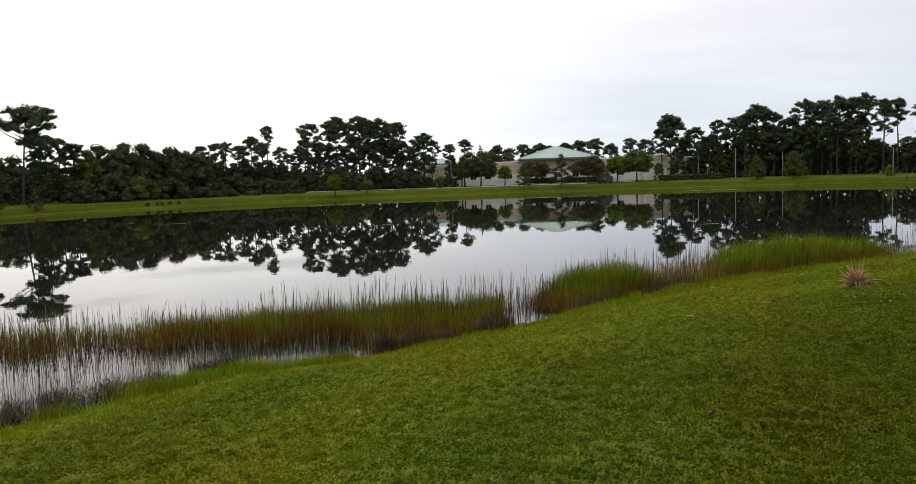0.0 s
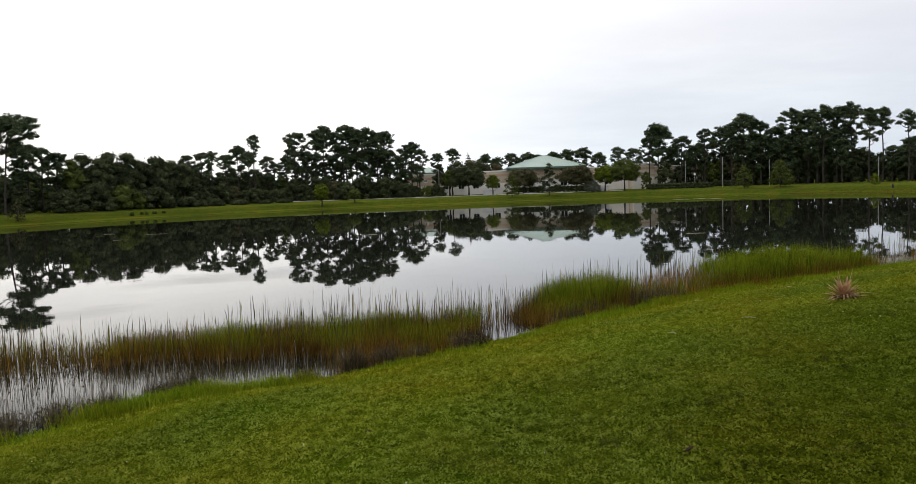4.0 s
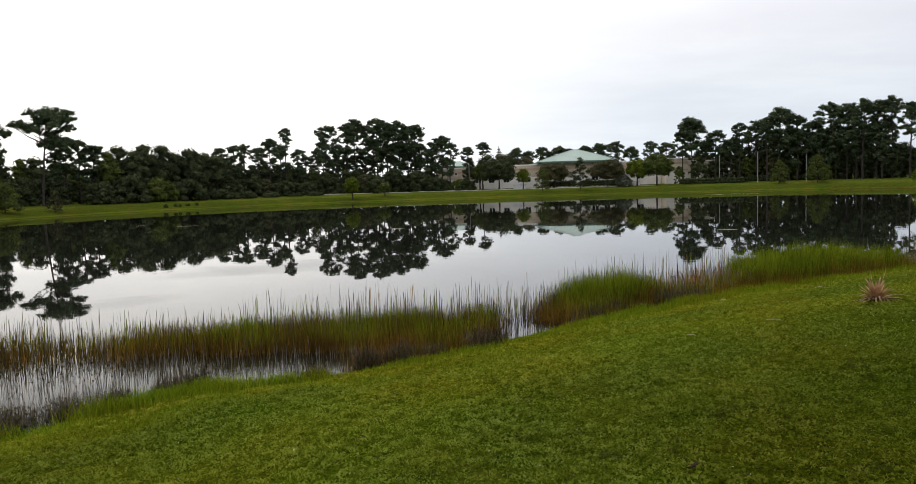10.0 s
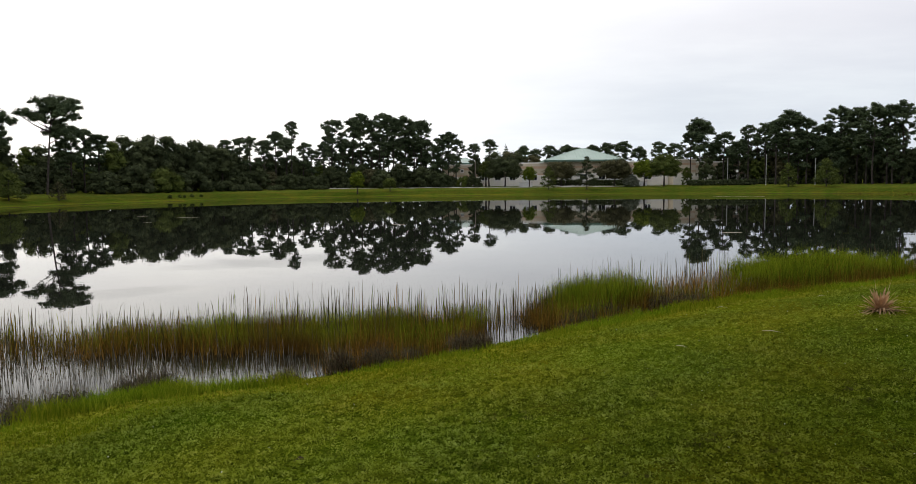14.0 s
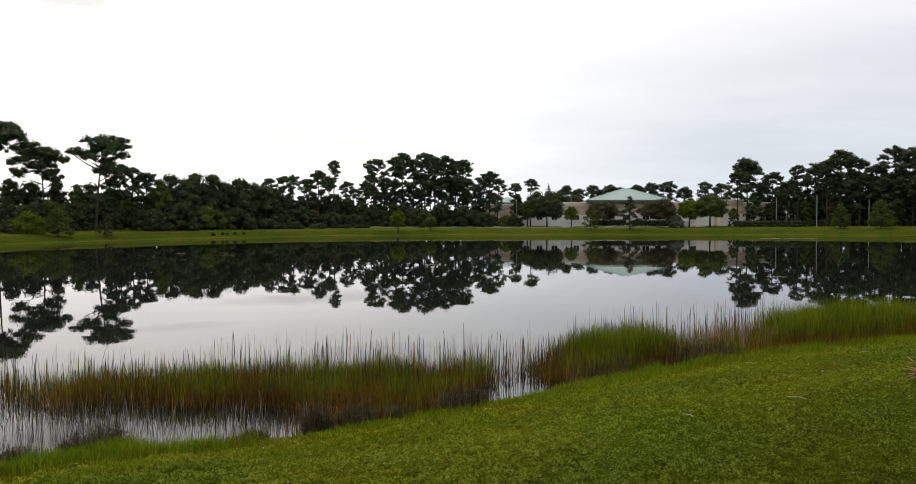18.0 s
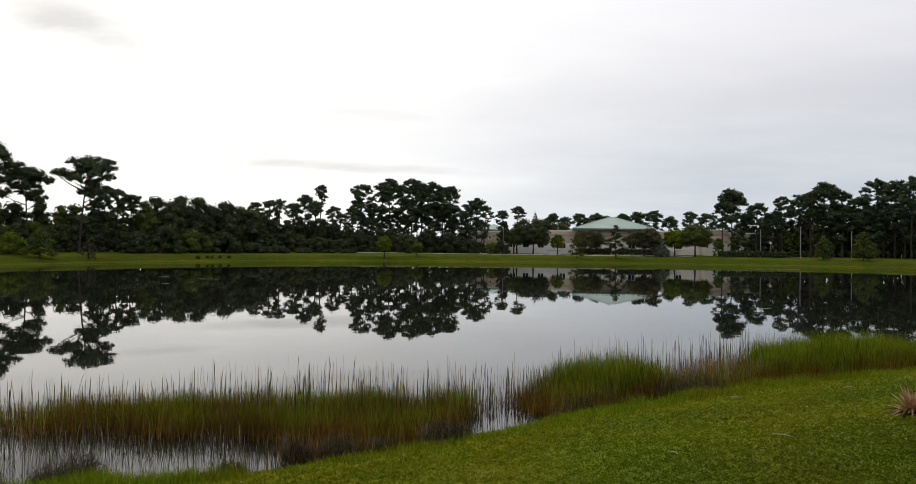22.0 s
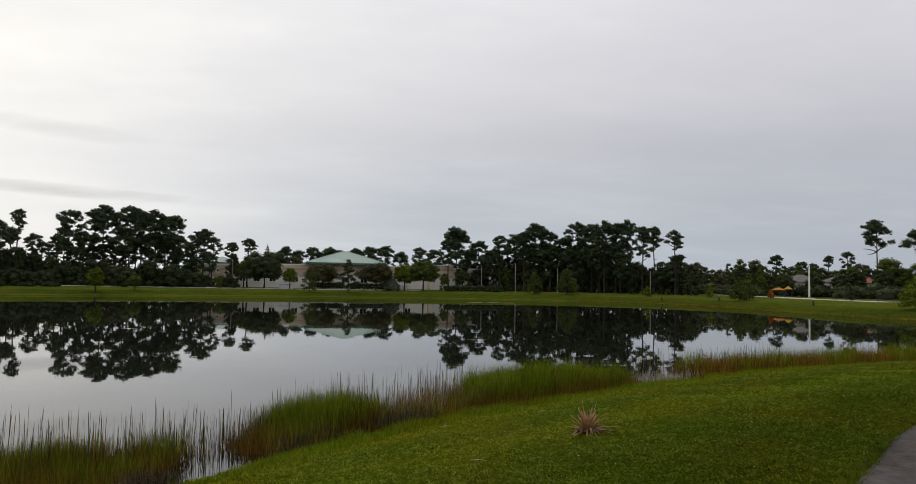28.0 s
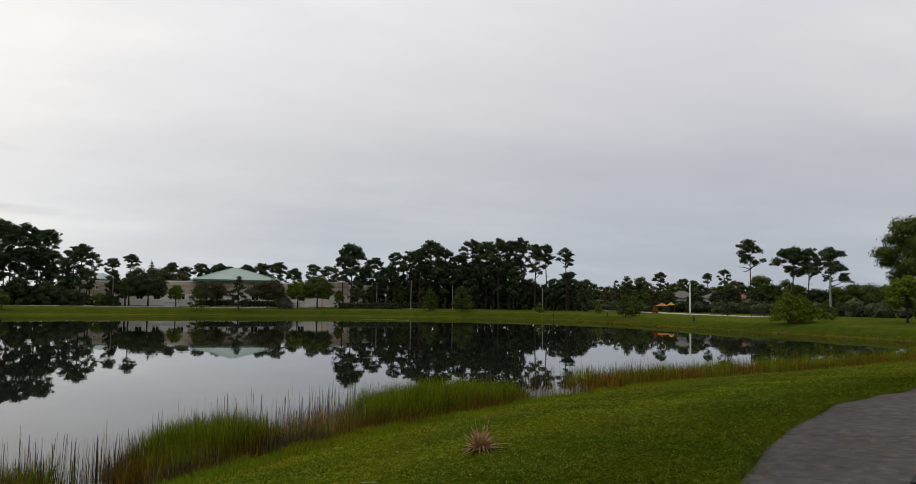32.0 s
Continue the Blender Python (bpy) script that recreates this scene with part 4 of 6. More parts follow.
pine(50.7, 205.0, 12.0, 7.2, 2.8)
broadleaf(7.9, 185.0, 9.4, 4.0, 2.5)
broadleaf(11.9, 185.0, 8.7, 4.1, 2.5, tone='rust')
broadleaf(2.8, 185.0, 9.5, 3.9, 2.5)
broadleaf(6.0, 185.0, 9.6, 4.0, 2.5, tone='rust')
norfolk(5.7, 190.0, 11.5)
shade_tree(4.5, 149.0, 7.1, 1.5, 3.6)
shade_tree(0.8, 150.0, 6.6, 1.4, 1.5, tone='olive')
shade_tree(9.1, 148.0, 5.3, 1.6, 1.25, tone='green')
shade_tree(15.4, 150.0, 6.0, 1.7, 3.2, tone='rust')
shade_tree(25.2, 147.0, 6.2, 1.5, 3.3, tone='rust')
shade_tree(30.7, 146.5, 6.4, 1.6, 2.0, tone='green')
shade_tree(34.3, 146.0, 7.3, 1.6, 3.2, tone='olive')
cypress(12.2, 140.2, 5.2, 0.8, 1.5, tone='olive')
cypress(19.1, 140.3, 7.0, 0.8, 1.9)
broadleaf(28.1, 146.0, 3.5, 1.6, 1.5, tone='grey')
# pines on the east bank
broadleaf(43.3, 150.0, 6.7, 1.6, 1.8)
broadleaf(39.9, 151.0, 4.8, 1.5, 1.1, tone='olive')
pine(42.4, 151.7, 14.3, 7.7, 3.6)
pine(41.2, 153.5, 12.2, 6.5, 2.1)
pine(46.8, 150.6, 11.6, 7.0, 2.6)
pine(49.7, 150.9, 9.9, 5.5, 2.1)
pine(51.4, 150.5, 12.9, 7.2, 2.1)
pine(55.6, 153.2, 13.4, 7.0, 2.4)
pine(55.9, 148.4, 13.7, 8.0, 1.8)
pine(58.3, 148.6, 15.5, 8.6, 3.5)
pine(61.7, 148.5, 13.9, 7.6, 2.4)
pine(64.9, 149.5, 12.8, 7.1, 2.4)
pine(67.9, 148.3, 16.0, 9.0, 3.0)
pine(69.6, 145.3, 15.5, 8.6, 2.7)
pine(70.2, 140.6, 15.9, 8.6, 2.9)
pine(72.8, 141.0, 15.6, 8.2, 2.6)
pine(74.9, 139.8, 16.2, 10.0, 2.5)
pine(74.8, 133.7, 14.5, 8.5, 2.1)
pine(77.7, 134.6, 14.6, 10.6, 1.9)
pine(78.3, 128.0, 13.6, 9.0, 1.9)
pine(79.2, 128.5, 9.0, 3.7, 2.2)
pine(65.6, 147.4, 10.3, 4.6, 3.0)
pine(60.7, 150.0, 10.3, 4.5, 3.0)
pine(70.2, 143.2, 10.3, 4.7, 2.9)
pine(78.2, 132.4, 7.7, 3.5, 1.7)
pine(72.4, 138.3, 9.6, 4.1, 2.0)
pine(47.5, 159.3, 9.8, 5.3, 1.9)
pine(50.3, 157.4, 9.1, 4.6, 1.9)
pine(53.1, 158.0, 10.4, 5.9, 1.9)
pine(55.5, 157.4, 11.0, 6.4, 1.9)
pine(58.5, 157.4, 10.6, 6.0, 1.9)
pine(59.8, 155.2, 11.6, 7.0, 1.9)
pine(61.6, 152.9, 12.0, 7.5, 1.9)
pine(64.9, 153.8, 11.4, 6.9, 1.9)
pine(66.7, 151.6, 10.9, 6.4, 1.9)
pine(70.3, 151.8, 12.3, 7.7, 1.9)
pine(71.7, 149.1, 11.7, 7.2, 1.9)
pine(73.4, 147.7, 12.4, 8.0, 1.9)
pine(75.6, 147.8, 12.0, 7.6, 1.9)
pine(76.4, 143.9, 11.6, 7.3, 1.9)
broadleaf(46.6, 160.6, 8.3, 2.2, 1.8)
broadleaf(49.1, 159.9, 7.6, 2.3, 1.8, tone='rust')
broadleaf(51.6, 159.6, 8.0, 2.3, 1.8)
broadleaf(54.0, 158.8, 9.2, 2.4, 1.8)
broadleaf(55.9, 158.2, 8.8, 2.4, 1.8)
broadleaf(58.0, 157.4, 9.6, 2.4, 1.8)
broadleaf(60.2, 156.6, 9.3, 2.5, 1.8, tone='olive')
broadleaf(62.4, 155.8, 9.9, 2.5, 1.8)
broadleaf(64.7, 154.8, 10.2, 2.6, 1.8)
broadleaf(66.5, 154.1, 9.7, 2.6, 1.8)
broadleaf(68.8, 152.5, 10.5, 2.7, 1.8, tone='olive')
broadleaf(70.7, 151.1, 11.0, 2.7, 1.8, tone='olive')
broadleaf(72.7, 150.2, 10.3, 2.8, 1.8, tone='rust')
broadleaf(74.3, 148.3, 10.8, 2.8, 1.8)
broadleaf(76.0, 146.9, 9.5, 2.9, 1.8)
broadleaf(77.3, 145.1, 8.8, 2.9, 1.7)
broadleaf(78.7, 143.2, 8.0, 2.9, 1.7)
broadleaf(82.0, 136.1, 7.0, 3.1, 1.7)
broadleaf(82.9, 133.2, 7.9, 3.1, 1.7)
broadleaf(83.3, 131.2, 6.8, 3.1, 1.6)
broadleaf(41.6, 157.7, 6.7, 1.1, 1.6)
broadleaf(43.9, 159.9, 7.4, 1.1, 1.7)
broadleaf(45.5, 159.6, 6.4, 1.1, 1.9)
broadleaf(48.0, 156.5, 5.9, 1.2, 1.5)
broadleaf(49.8, 156.9, 6.9, 1.2, 1.5)
broadleaf(52.6, 155.0, 7.5, 1.3, 1.6)
broadleaf(53.7, 153.5, 6.2, 1.3, 1.4, tone='olive')
broadleaf(56.1, 155.3, 6.7, 1.3, 1.6, tone='olive')
broadleaf(58.1, 156.0, 7.2, 1.3, 1.5, tone='rust')
broadleaf(58.4, 152.4, 7.3, 1.4, 1.5, tone='rust')
broadleaf(60.4, 153.0, 7.2, 1.4, 1.5, tone='rust')
broadleaf(61.7, 151.8, 5.9, 1.5, 1.4, tone='olive')
broadleaf(64.3, 153.9, 6.6, 1.5, 2.0, tone='rust')
broadleaf(65.5, 152.8, 7.7, 1.5, 1.7)
broadleaf(65.6, 148.9, 7.8, 1.6, 1.7)
broadleaf(67.6, 149.4, 6.4, 1.6, 1.9)
broadleaf(68.8, 148.2, 8.0, 1.6, 1.4)
broadleaf(70.6, 148.3, 6.3, 1.6, 1.5)
broadleaf(71.9, 147.3, 7.2, 1.7, 1.5)
broadleaf(73.2, 146.4, 7.4, 1.7, 1.6)
broadleaf(73.8, 144.1, 7.0, 1.8, 1.8)
broadleaf(75.8, 144.6, 7.8, 1.8, 1.6)
broadleaf(74.9, 139.6, 6.8, 1.8, 1.9)
broadleaf(77.4, 141.0, 7.4, 1.9, 1.8)
broadleaf(78.7, 140.2, 6.9, 1.9, 1.7)
broadleaf(78.8, 137.2, 6.7, 1.9, 1.6)
broadleaf(79.8, 136.1, 6.7, 2.0, 1.5)
broadleaf(80.1, 133.6, 6.8, 2.0, 1.8)
broadleaf(81.5, 133.2, 8.0, 2.0, 1.6)
broadleaf(80.7, 129.2, 6.7, 2.1, 1.6)
broadleaf(80.3, 125.9, 7.2, 2.1, 1.6)
cypress(53.9, 137.1, 5.3, 1.0, 1.7, tone='olive')
cypress(59.4, 134.6, 6.0, 1.0, 2.3, tone='olive')
cypress(70.7, 124.7, 3.0, 1.1, 0.8, tone='green')
cypress(76.9, 114.8, 3.4, 1.2, 0.8, tone='green')
cypress(73.5, 102.2, 4.4, 0.9, 1.6, tone='olive')
cypress(75.9, 102.9, 4.2, 1.1, 1.2, tone='olive')
cypress(82.9, 107.0, 2.8, 1.3, 0.6, tone='orange')
cypress(79.5, 86.4, 3.3, 1.3, 0.8, tone='rust')
# low tree line far to the east
shade_tree(100.1, 124.7, 5.5, 2.1, 1.6)
shade_tree(103.8, 121.6, 5.3, 2.2, 1.7)
shade_tree(107.2, 118.6, 5.8, 2.3, 1.8)
shade_tree(109.0, 117.0, 6.5, 2.4, 1.8)
shade_tree(112.1, 114.0, 6.4, 2.5, 1.9)
broadleaf(102.2, 146.9, 5.9, 1.7, 1.5, tone='rust')
broadleaf(106.2, 144.0, 6.2, 1.9, 1.5, tone='olive')
broadleaf(107.9, 142.7, 5.5, 1.9, 1.5, tone='olive')
broadleaf(112.2, 139.3, 5.8, 2.0, 1.5, tone='rust')
broadleaf(114.2, 137.7, 6.4, 2.1, 1.5, tone='rust')
broadleaf(116.7, 135.6, 6.2, 2.2, 1.5)
broadleaf(118.2, 134.3, 5.4, 2.2, 1.5, tone='olive')
broadleaf(119.5, 133.2, 6.4, 2.2, 1.5, tone='rust')
broadleaf(121.3, 131.5, 6.0, 2.3, 1.5, tone='rust')
broadleaf(122.9, 129.9, 6.3, 2.3, 1.5, tone='rust')
broadleaf(124.8, 128.2, 6.0, 2.4, 1.5)
broadleaf(127.1, 125.9, 6.3, 2.5, 1.5, tone='rust')
broadleaf(105.1, 164.8, 6.8, 1.5, 2.0, tone='rust')
broadleaf(106.0, 163.2, 8.2, 1.5, 1.4, tone='rust')
broadleaf(104.0, 157.2, 7.6, 1.6, 1.5)
broadleaf(106.1, 157.3, 7.1, 1.6, 1.4, tone='olive')
broadleaf(104.2, 151.7, 7.0, 1.7, 1.8, tone='rust')
broadleaf(108.3, 155.0, 6.9, 1.7, 1.6)
broadleaf(112.8, 158.5, 7.5, 1.7, 1.5, tone='olive')
broadleaf(109.0, 150.6, 8.0, 1.8, 1.7)
broadleaf(115.3, 156.6, 7.4, 1.8, 2.0)
broadleaf(116.7, 155.8, 8.4, 1.8, 1.8)
broadleaf(116.7, 153.1, 8.2, 1.8, 1.6, tone='olive')
broadleaf(117.3, 151.4, 7.2, 1.9, 1.6, tone='rust')
broadleaf(118.7, 150.6, 7.3, 1.9, 1.6, tone='olive')
broadleaf(118.8, 148.3, 7.5, 2.0, 1.8, tone='olive')
broadleaf(123.1, 151.2, 8.1, 2.0, 1.7, tone='olive')
broadleaf(117.3, 141.8, 8.1, 2.0, 1.4, tone='olive')
broadleaf(120.2, 142.9, 6.9, 2.1, 2.0)
broadleaf(124.1, 145.3, 8.1, 2.1, 1.4, tone='olive')
broadleaf(122.2, 140.8, 7.6, 2.1, 1.9)
broadleaf(128.0, 145.2, 7.1, 2.1, 1.7, tone='olive')
broadleaf(126.7, 141.5, 7.2, 2.2, 2.0, tone='olive')
broadleaf(125.2, 137.8, 7.4, 2.2, 1.7, tone='olive')
broadleaf(132.1, 143.1, 7.9, 2.2, 2.0)
broadleaf(128.4, 137.1, 8.6, 2.3, 1.8, tone='rust')
broadleaf(133.3, 140.2, 8.5, 2.3, 1.4, tone='rust')
broadleaf(108.1, 167.0, 9.1, 3.2, 1.8, tone='rust')
broadleaf(116.4, 161.3, 9.9, 3.4, 1.8, tone='olive')
broadleaf(119.2, 159.3, 9.8, 3.5, 2.1, tone='rust')
broadleaf(114.2, 162.9, 8.8, 3.4, 1.1)
pine(119.2, 151.7, 10.7, 6.6, 1.9)
pine(123.2, 148.4, 9.1, 6.4, 1.5)
pine(127.5, 144.8, 10.5, 7.5, 1.5)
pine(130.3, 142.2, 11.4, 7.7, 1.6)
pine(125.1, 146.8, 8.8, 6.1, 1.3)
broadleaf(118.3, 119.1, 9.1, 2.1, 2.5, tone='olive')
broadleaf(116.0, 121.4, 7.2, 2.0, 2.0)
broadleaf(120.0, 117.4, 7.3, 2.2, 2.3, tone='olive')
broadleaf(114.1, 123.2, 7.4, 2.0, 2.0, tone='olive')
broadleaf(121.7, 115.6, 8.2, 2.2, 2.0, tone='olive')
pine(121.9, 125.4, 16.9, 11.9, 3.4, dead_limb=True)
pine(111.6, 104.5, 13.6, 8.9, 3.7)
pine(114.8, 103.9, 13.5, 8.5, 2.3)
pine(111.8, 96.7, 13.2, 6.8, 3.1)
broadleaf(115.7, 107.4, 7.0, 2.3, 2.6, tone='olive')
broadleaf(118.1, 104.8, 6.2, 2.4, 2.6)
broadleaf(120.4, 102.1, 6.6, 2.5, 2.9, tone='olive')
broadleaf(122.0, 100.1, 7.1, 2.6, 2.9, tone='olive')
broadleaf(123.6, 98.1, 7.1, 2.6, 3.6, tone='olive')
cypress(69.4, 66.1, 4.4, 0.9, 2.2, tone='green')
cypress(72.0, 66.6, 4.2, 1.1, 1.9, tone='green')
cypress(78.7, 69.2, 3.4, 1.3, 1.3, tone='green')
shade_tree(83.4, 60.2, 14.0, 1.7, 4.4, tone='olive')
shade_tree(76.1, 56.7, 6.3, 1.4, 2.1, tone='green')
# small saplings on the west lawn
broadleaf(-45.3, 110.4, 0.9, 0.4, 0.3, tone='olive')
broadleaf(-44.5, 112.1, 0.9, 0.5, 0.2, tone='olive')
broadleaf(-43.4, 113.9, 0.9, 0.5, 0.3, tone='olive')
broadleaf(-42.5, 115.3, 0.9, 0.5, 0.2, tone='olive')
broadleaf(-44.0, 112.6, 0.8, 0.4, 0.2, tone='olive')
cypress(-56.6, 90.7, 4.4, 0.7, 2.0, tone='olive')
cypress(-61.1, 91.3, 3.9, 1.1, 2.2, tone='green')
cypress(-53.5, 95.9, 3.0, 0.5, 1.2, tone='rust')
shade_tree(-21.4, 131.6, 4.4, 0.4, 1.35, tone='green')
shade_tree(-16.3, 136.2, 3.2, 0.8, 1.2, tone='olive')
cypress(-62.6, 89.5, 2.7, 1.1, 1.3)
broadleaf(-44.8, 124.3, 2.6, 0.8, 1.1)
broadleaf(-42.8, 126.7, 2.9, 0.8, 1.8)
broadleaf(-41.5, 128.2, 2.3, 0.7, 1.4)
broadleaf(-39.3, 130.5, 2.3, 0.6, 1.5)
broadleaf(-35.9, 133.1, 2.0, 0.5, 1.5)
broadleaf(-32.4, 136.1, 1.7, 0.4, 1.3)
broadleaf(-29.1, 137.9, 1.9, 0.4, 1.3)


# ---------------------------------------------------------------- hall across the pond
def wall_block(hall, x0, y0, x1, y1, z0, z1, band=True, mat=None):
    part("wall", boxed(x0, y0, z0, x1, y1, z1), mat or STUCCO, hall)
    part("parapet", boxed(x0 - 0.12, y0 - 0.12, z1, x1 + 0.12, y1 + 0.12, z1 + 0.22, bevel=0.03), STUCCO_PALE, hall)
    part("plinth", boxed(x0 + 0.02, y0 - 0.03, z0, x1 - 0.02, y0 + 0.25, z0 + 2.35), STUCCO_PALE, hall, "pale lower wall face")
    if band:
        part("band", boxed(x0 - 0.04, y0 - 0.04, z1 - 1.0, x1 + 0.04, y0 + 0.3, z1 - 0.55), BAND, hall, "salmon painted wall band")
        part("band", boxed(x0 - 0.04, y0 - 0.04, z1 - 2.3, x1 + 0.04, y0 + 0.3, z1 - 2.05), BAND, hall, "salmon painted wall band")


def hall_window(hall, x, y, z, w, h):
    frame_bm = bmesh.new()
    for a in ((x - w / 2 - 0.1, z - 0.1, x - w / 2, z + h + 0.1), (x + w / 2, z - 0.1, x + w / 2 + 0.1, z + h + 0.1), (x - w / 2, z - 0.1, x + w / 2, z), (x - w / 2, z + h, x + w / 2, z + h + 0.1), (x - 0.03, z, x + 0.03, z + h)):
        box(frame_bm, a[0], y - 0.10, a[1], a[2], y + 0.05, a[3])
    win = part("window", frame_bm, WHITE, hall, "white-framed dark window")
    part("pane", boxed(x - w / 2, y - 0.05, z, x + w / 2, y + 0.02, z + h), GLASS_DARK, win, "dark glass pane")
    part("sill", boxed(x - w / 2 - 0.15, y - 0.18, z - 0.2, x + w / 2 + 0.15, y, z - 0.1), STUCCO_PALE, win)


def hip_roof(hall, x0, y0, x1, y1, z, ax, ay, az, ridge, seam):
    bm = bmesh.new()
    c = [bm.verts.new(p) for p in ((x0, y0, z), (x1, y0, z), (x1, y1, z), (x0, y1, z))]
    a, b = bm.verts.new((ax - ridge, ay, az)), bm.verts.new((ax + ridge, ay, az))
    for f in ((c[0], c[1], b, a), (c[1], c[2], b), (c[2], c[3], a, b), (c[3], c[0], a), (c[3], c[2], c[1], c[0])):
        bm.faces.new(f)
    roof = part("roof", bm, ROOF, hall, "pale green standing-seam metal hip roof")
    part("fascia", boxed(x0 - 0.05, y0 - 0.05, z - 0.32, x1 + 0.05, y1 + 0.05, z - 0.003), FASCIA, hall, "dark green eave board")
    seams = bmesh.new()
    count = int((x1 - x0) / seam)
    for i in range(1, count):
        x = x0 + (x1 - x0) * i / count
        u = 1 - abs(x - ax) / max(ax - x0, x1 - ax)
        u = min(1.0, u * (x1 - x0) / max(0.01, (x1 - x0) - 2 * ridge))
        tube(seams, [(x, y0 + 0.05, z + 0.03), (x, y0 + (ay - y0) * u, z + (az - z) * u + 0.03)], [0.05, 0.05], 4)
    for q in ((x0, y0), (x1, y0)):
        tube(seams, [(q[0], q[1], z + 0.03), (ax + (ridge if q[0] == x1 else -ridge), ay, az + 0.03)], [0.09, 0.09], 5)
    part("seam", seams, ROOF, roof)


hall = thing("community_hall", 0, 0, 0, "low cream stucco hall with pale green metal roof", "building")
FLOOR_Z = 1.3
wall_block(hall, 13.6, 156.2, 27.6, 171.0, FLOOR_Z, 6.2, band=False)
part("plinth", boxed(13.5, 156.05, FLOOR_Z + 2.35, 27.7, 156.4, 3.9), STUCCO_PALE, hall, "pale lower wall face")
part("band", boxed(13.5, 156.06, 5.0, 27.7, 156.4, 5.3), BAND, hall, "salmon painted wall band")
hip_roof(hall, 12.5, 154.6, 28.6, 172.4, 6.55, 21.2, 163.5, 9.15, 0.35, 0.65)
wall_block(hall, -0.6, 157.0, 13.6, 170.0, FLOOR_Z, 5.9)
wall_block(hall, -8.4, 160.0, -0.6, 171.0, FLOOR_Z, 5.7)
hip_roof(hall, -7.6, 160.6, -0.9, 170.0, 6.25, -4.1, 165.3, 7.4, 0.5, 0.7)
wall_block(hall, 27.6, 159.0, 38.2, 170.0, FLOOR_Z, 6.0)
wall_block(hall, 38.2, 155.0, 42.6, 170.0, FLOOR_Z, 6.3)
wall_block(hall, 42.6, 158.0, 54.0, 170.0, FLOOR_Z, 5.8)
for x, y, w in ((16.6, 156.05, 1.3), (20.4, 156.05, 1.3), (24.2, 156.05, 1.3), (26.6, 156.05, 1.2), (0.5, 157.0, 1.1), (3.2, 157.0, 1.1), (6.2, 157.0, 1.1), (10.6, 157.0, 1.1), (30.5, 159.0, 1.2), (34.0, 159.0, 1.2), (45.0, 158.0, 1.2), (48.5, 158.0, 1.2)):
    hall_window(hall, x, y, 2.6, w, 1.05)
hall_window(hall, -4.2, 160.0, 4.35, 0.5, 0.5)
part("door", boxed(8.2, 156.9, FLOOR_Z, 9.8, 157.02, 3.5), WHITE, hall, "white double door")

for x0, x1, y in ((7.3, 9.8, 149.6), (29.2, 31.7, 149.0)):
    w = thing("low_wall", (x0 + x1) / 2, y, gz((x0 + x1) / 2, y), "low white masonry wall beside the path", "wall", "low walls by the path")
    part("body", boxed(-(x1 - x0) / 2, -0.2, -0.1, (x1 - x0) / 2, 0.2, 0.75), WHITE, w)
    part("coping", boxed(-(x1 - x0) / 2 - 0.06, -0.26, 0.75, (x1 - x0) / 2 + 0.06, 0.26, 0.85, bevel=0.02), PALE_CONCRETE, w)


def far_house(x, y, turn, w, roof_mat):
    z = gz(x, y)
    h = thing("house", x, y, z, "distant single-storey white house behind trees", "house", "distant houses", turn)
    part("wall", boxed(-w / 2, -4, 0, w / 2, 4, 2.9), STUCCO_PALE, h)
    bm = bmesh.new()
    c = [bm.verts.new(p) for p in ((-w / 2 - 0.5, -4.5, 2.85), (w / 2 + 0.5, -4.5, 2.85), (w / 2 + 0.5, 4.5, 2.85), (-w / 2 - 0.5, 4.5, 2.85), (-w / 2 + 3, 0, 4.3), (w / 2 - 3, 0, 4.3))]
    for f in ((0, 1, 5, 4), (1, 2, 5), (2, 3, 4, 5), (3, 0, 4), (3, 2, 1, 0)):
        bm.faces.new([c[i] for i in f])
    part("roof", bm, roof_mat, h)
    for k in (-0.3, 0.05, 0.33):
        hall_window(h, k * w, -4.0, 1.0, 1.3, 1.1)


far_house(106.8, 129.0, -39, 7, SHINGLE)
far_house(111.8, 125.2, -42, 5, SHINGLE)
far_house(116.5, 121.5, -44, 7, RED_TILE)
far_house(127.0, 154.0, -41, 12, RED_TILE)


# ---------------------------------------------------------------- poles, bench, posts, cars, play canopies


def light_pole(x, y, top, r, mat, label, name="light_pole", head=False):
    z = gz(x, y)
    h = top - z
    p = thing(name, x, y, z, label, "pole", "poles round the pond")
    part("pole", tube(bmesh.new(), [(0, 0, -0.2), (0, 0, h * 0.5), (0, 0, h)], [r, r * 0.9, r * 0.8], 8), mat, p)
    part("footing", tube(bmesh.new(), [(0, 0, -0.2), (0, 0, 0.1)], [r * 1.5, r * 1.4], 10), PALE_CONCRETE, p)
    part("cap", tube(bmesh.new(), [(0, 0, h), (0, 0, h + 0.08), (0, 0, h + 0.14)], [r * 0.95, r * 0.9, r * 0.3], 8), mat, p)
    if head:
        part("lamp_head", boxed(-0.5, -0.14, h - 0.05, 0.1, 0.14, h + 0.08, bevel=0.03), DARK_METAL, p)


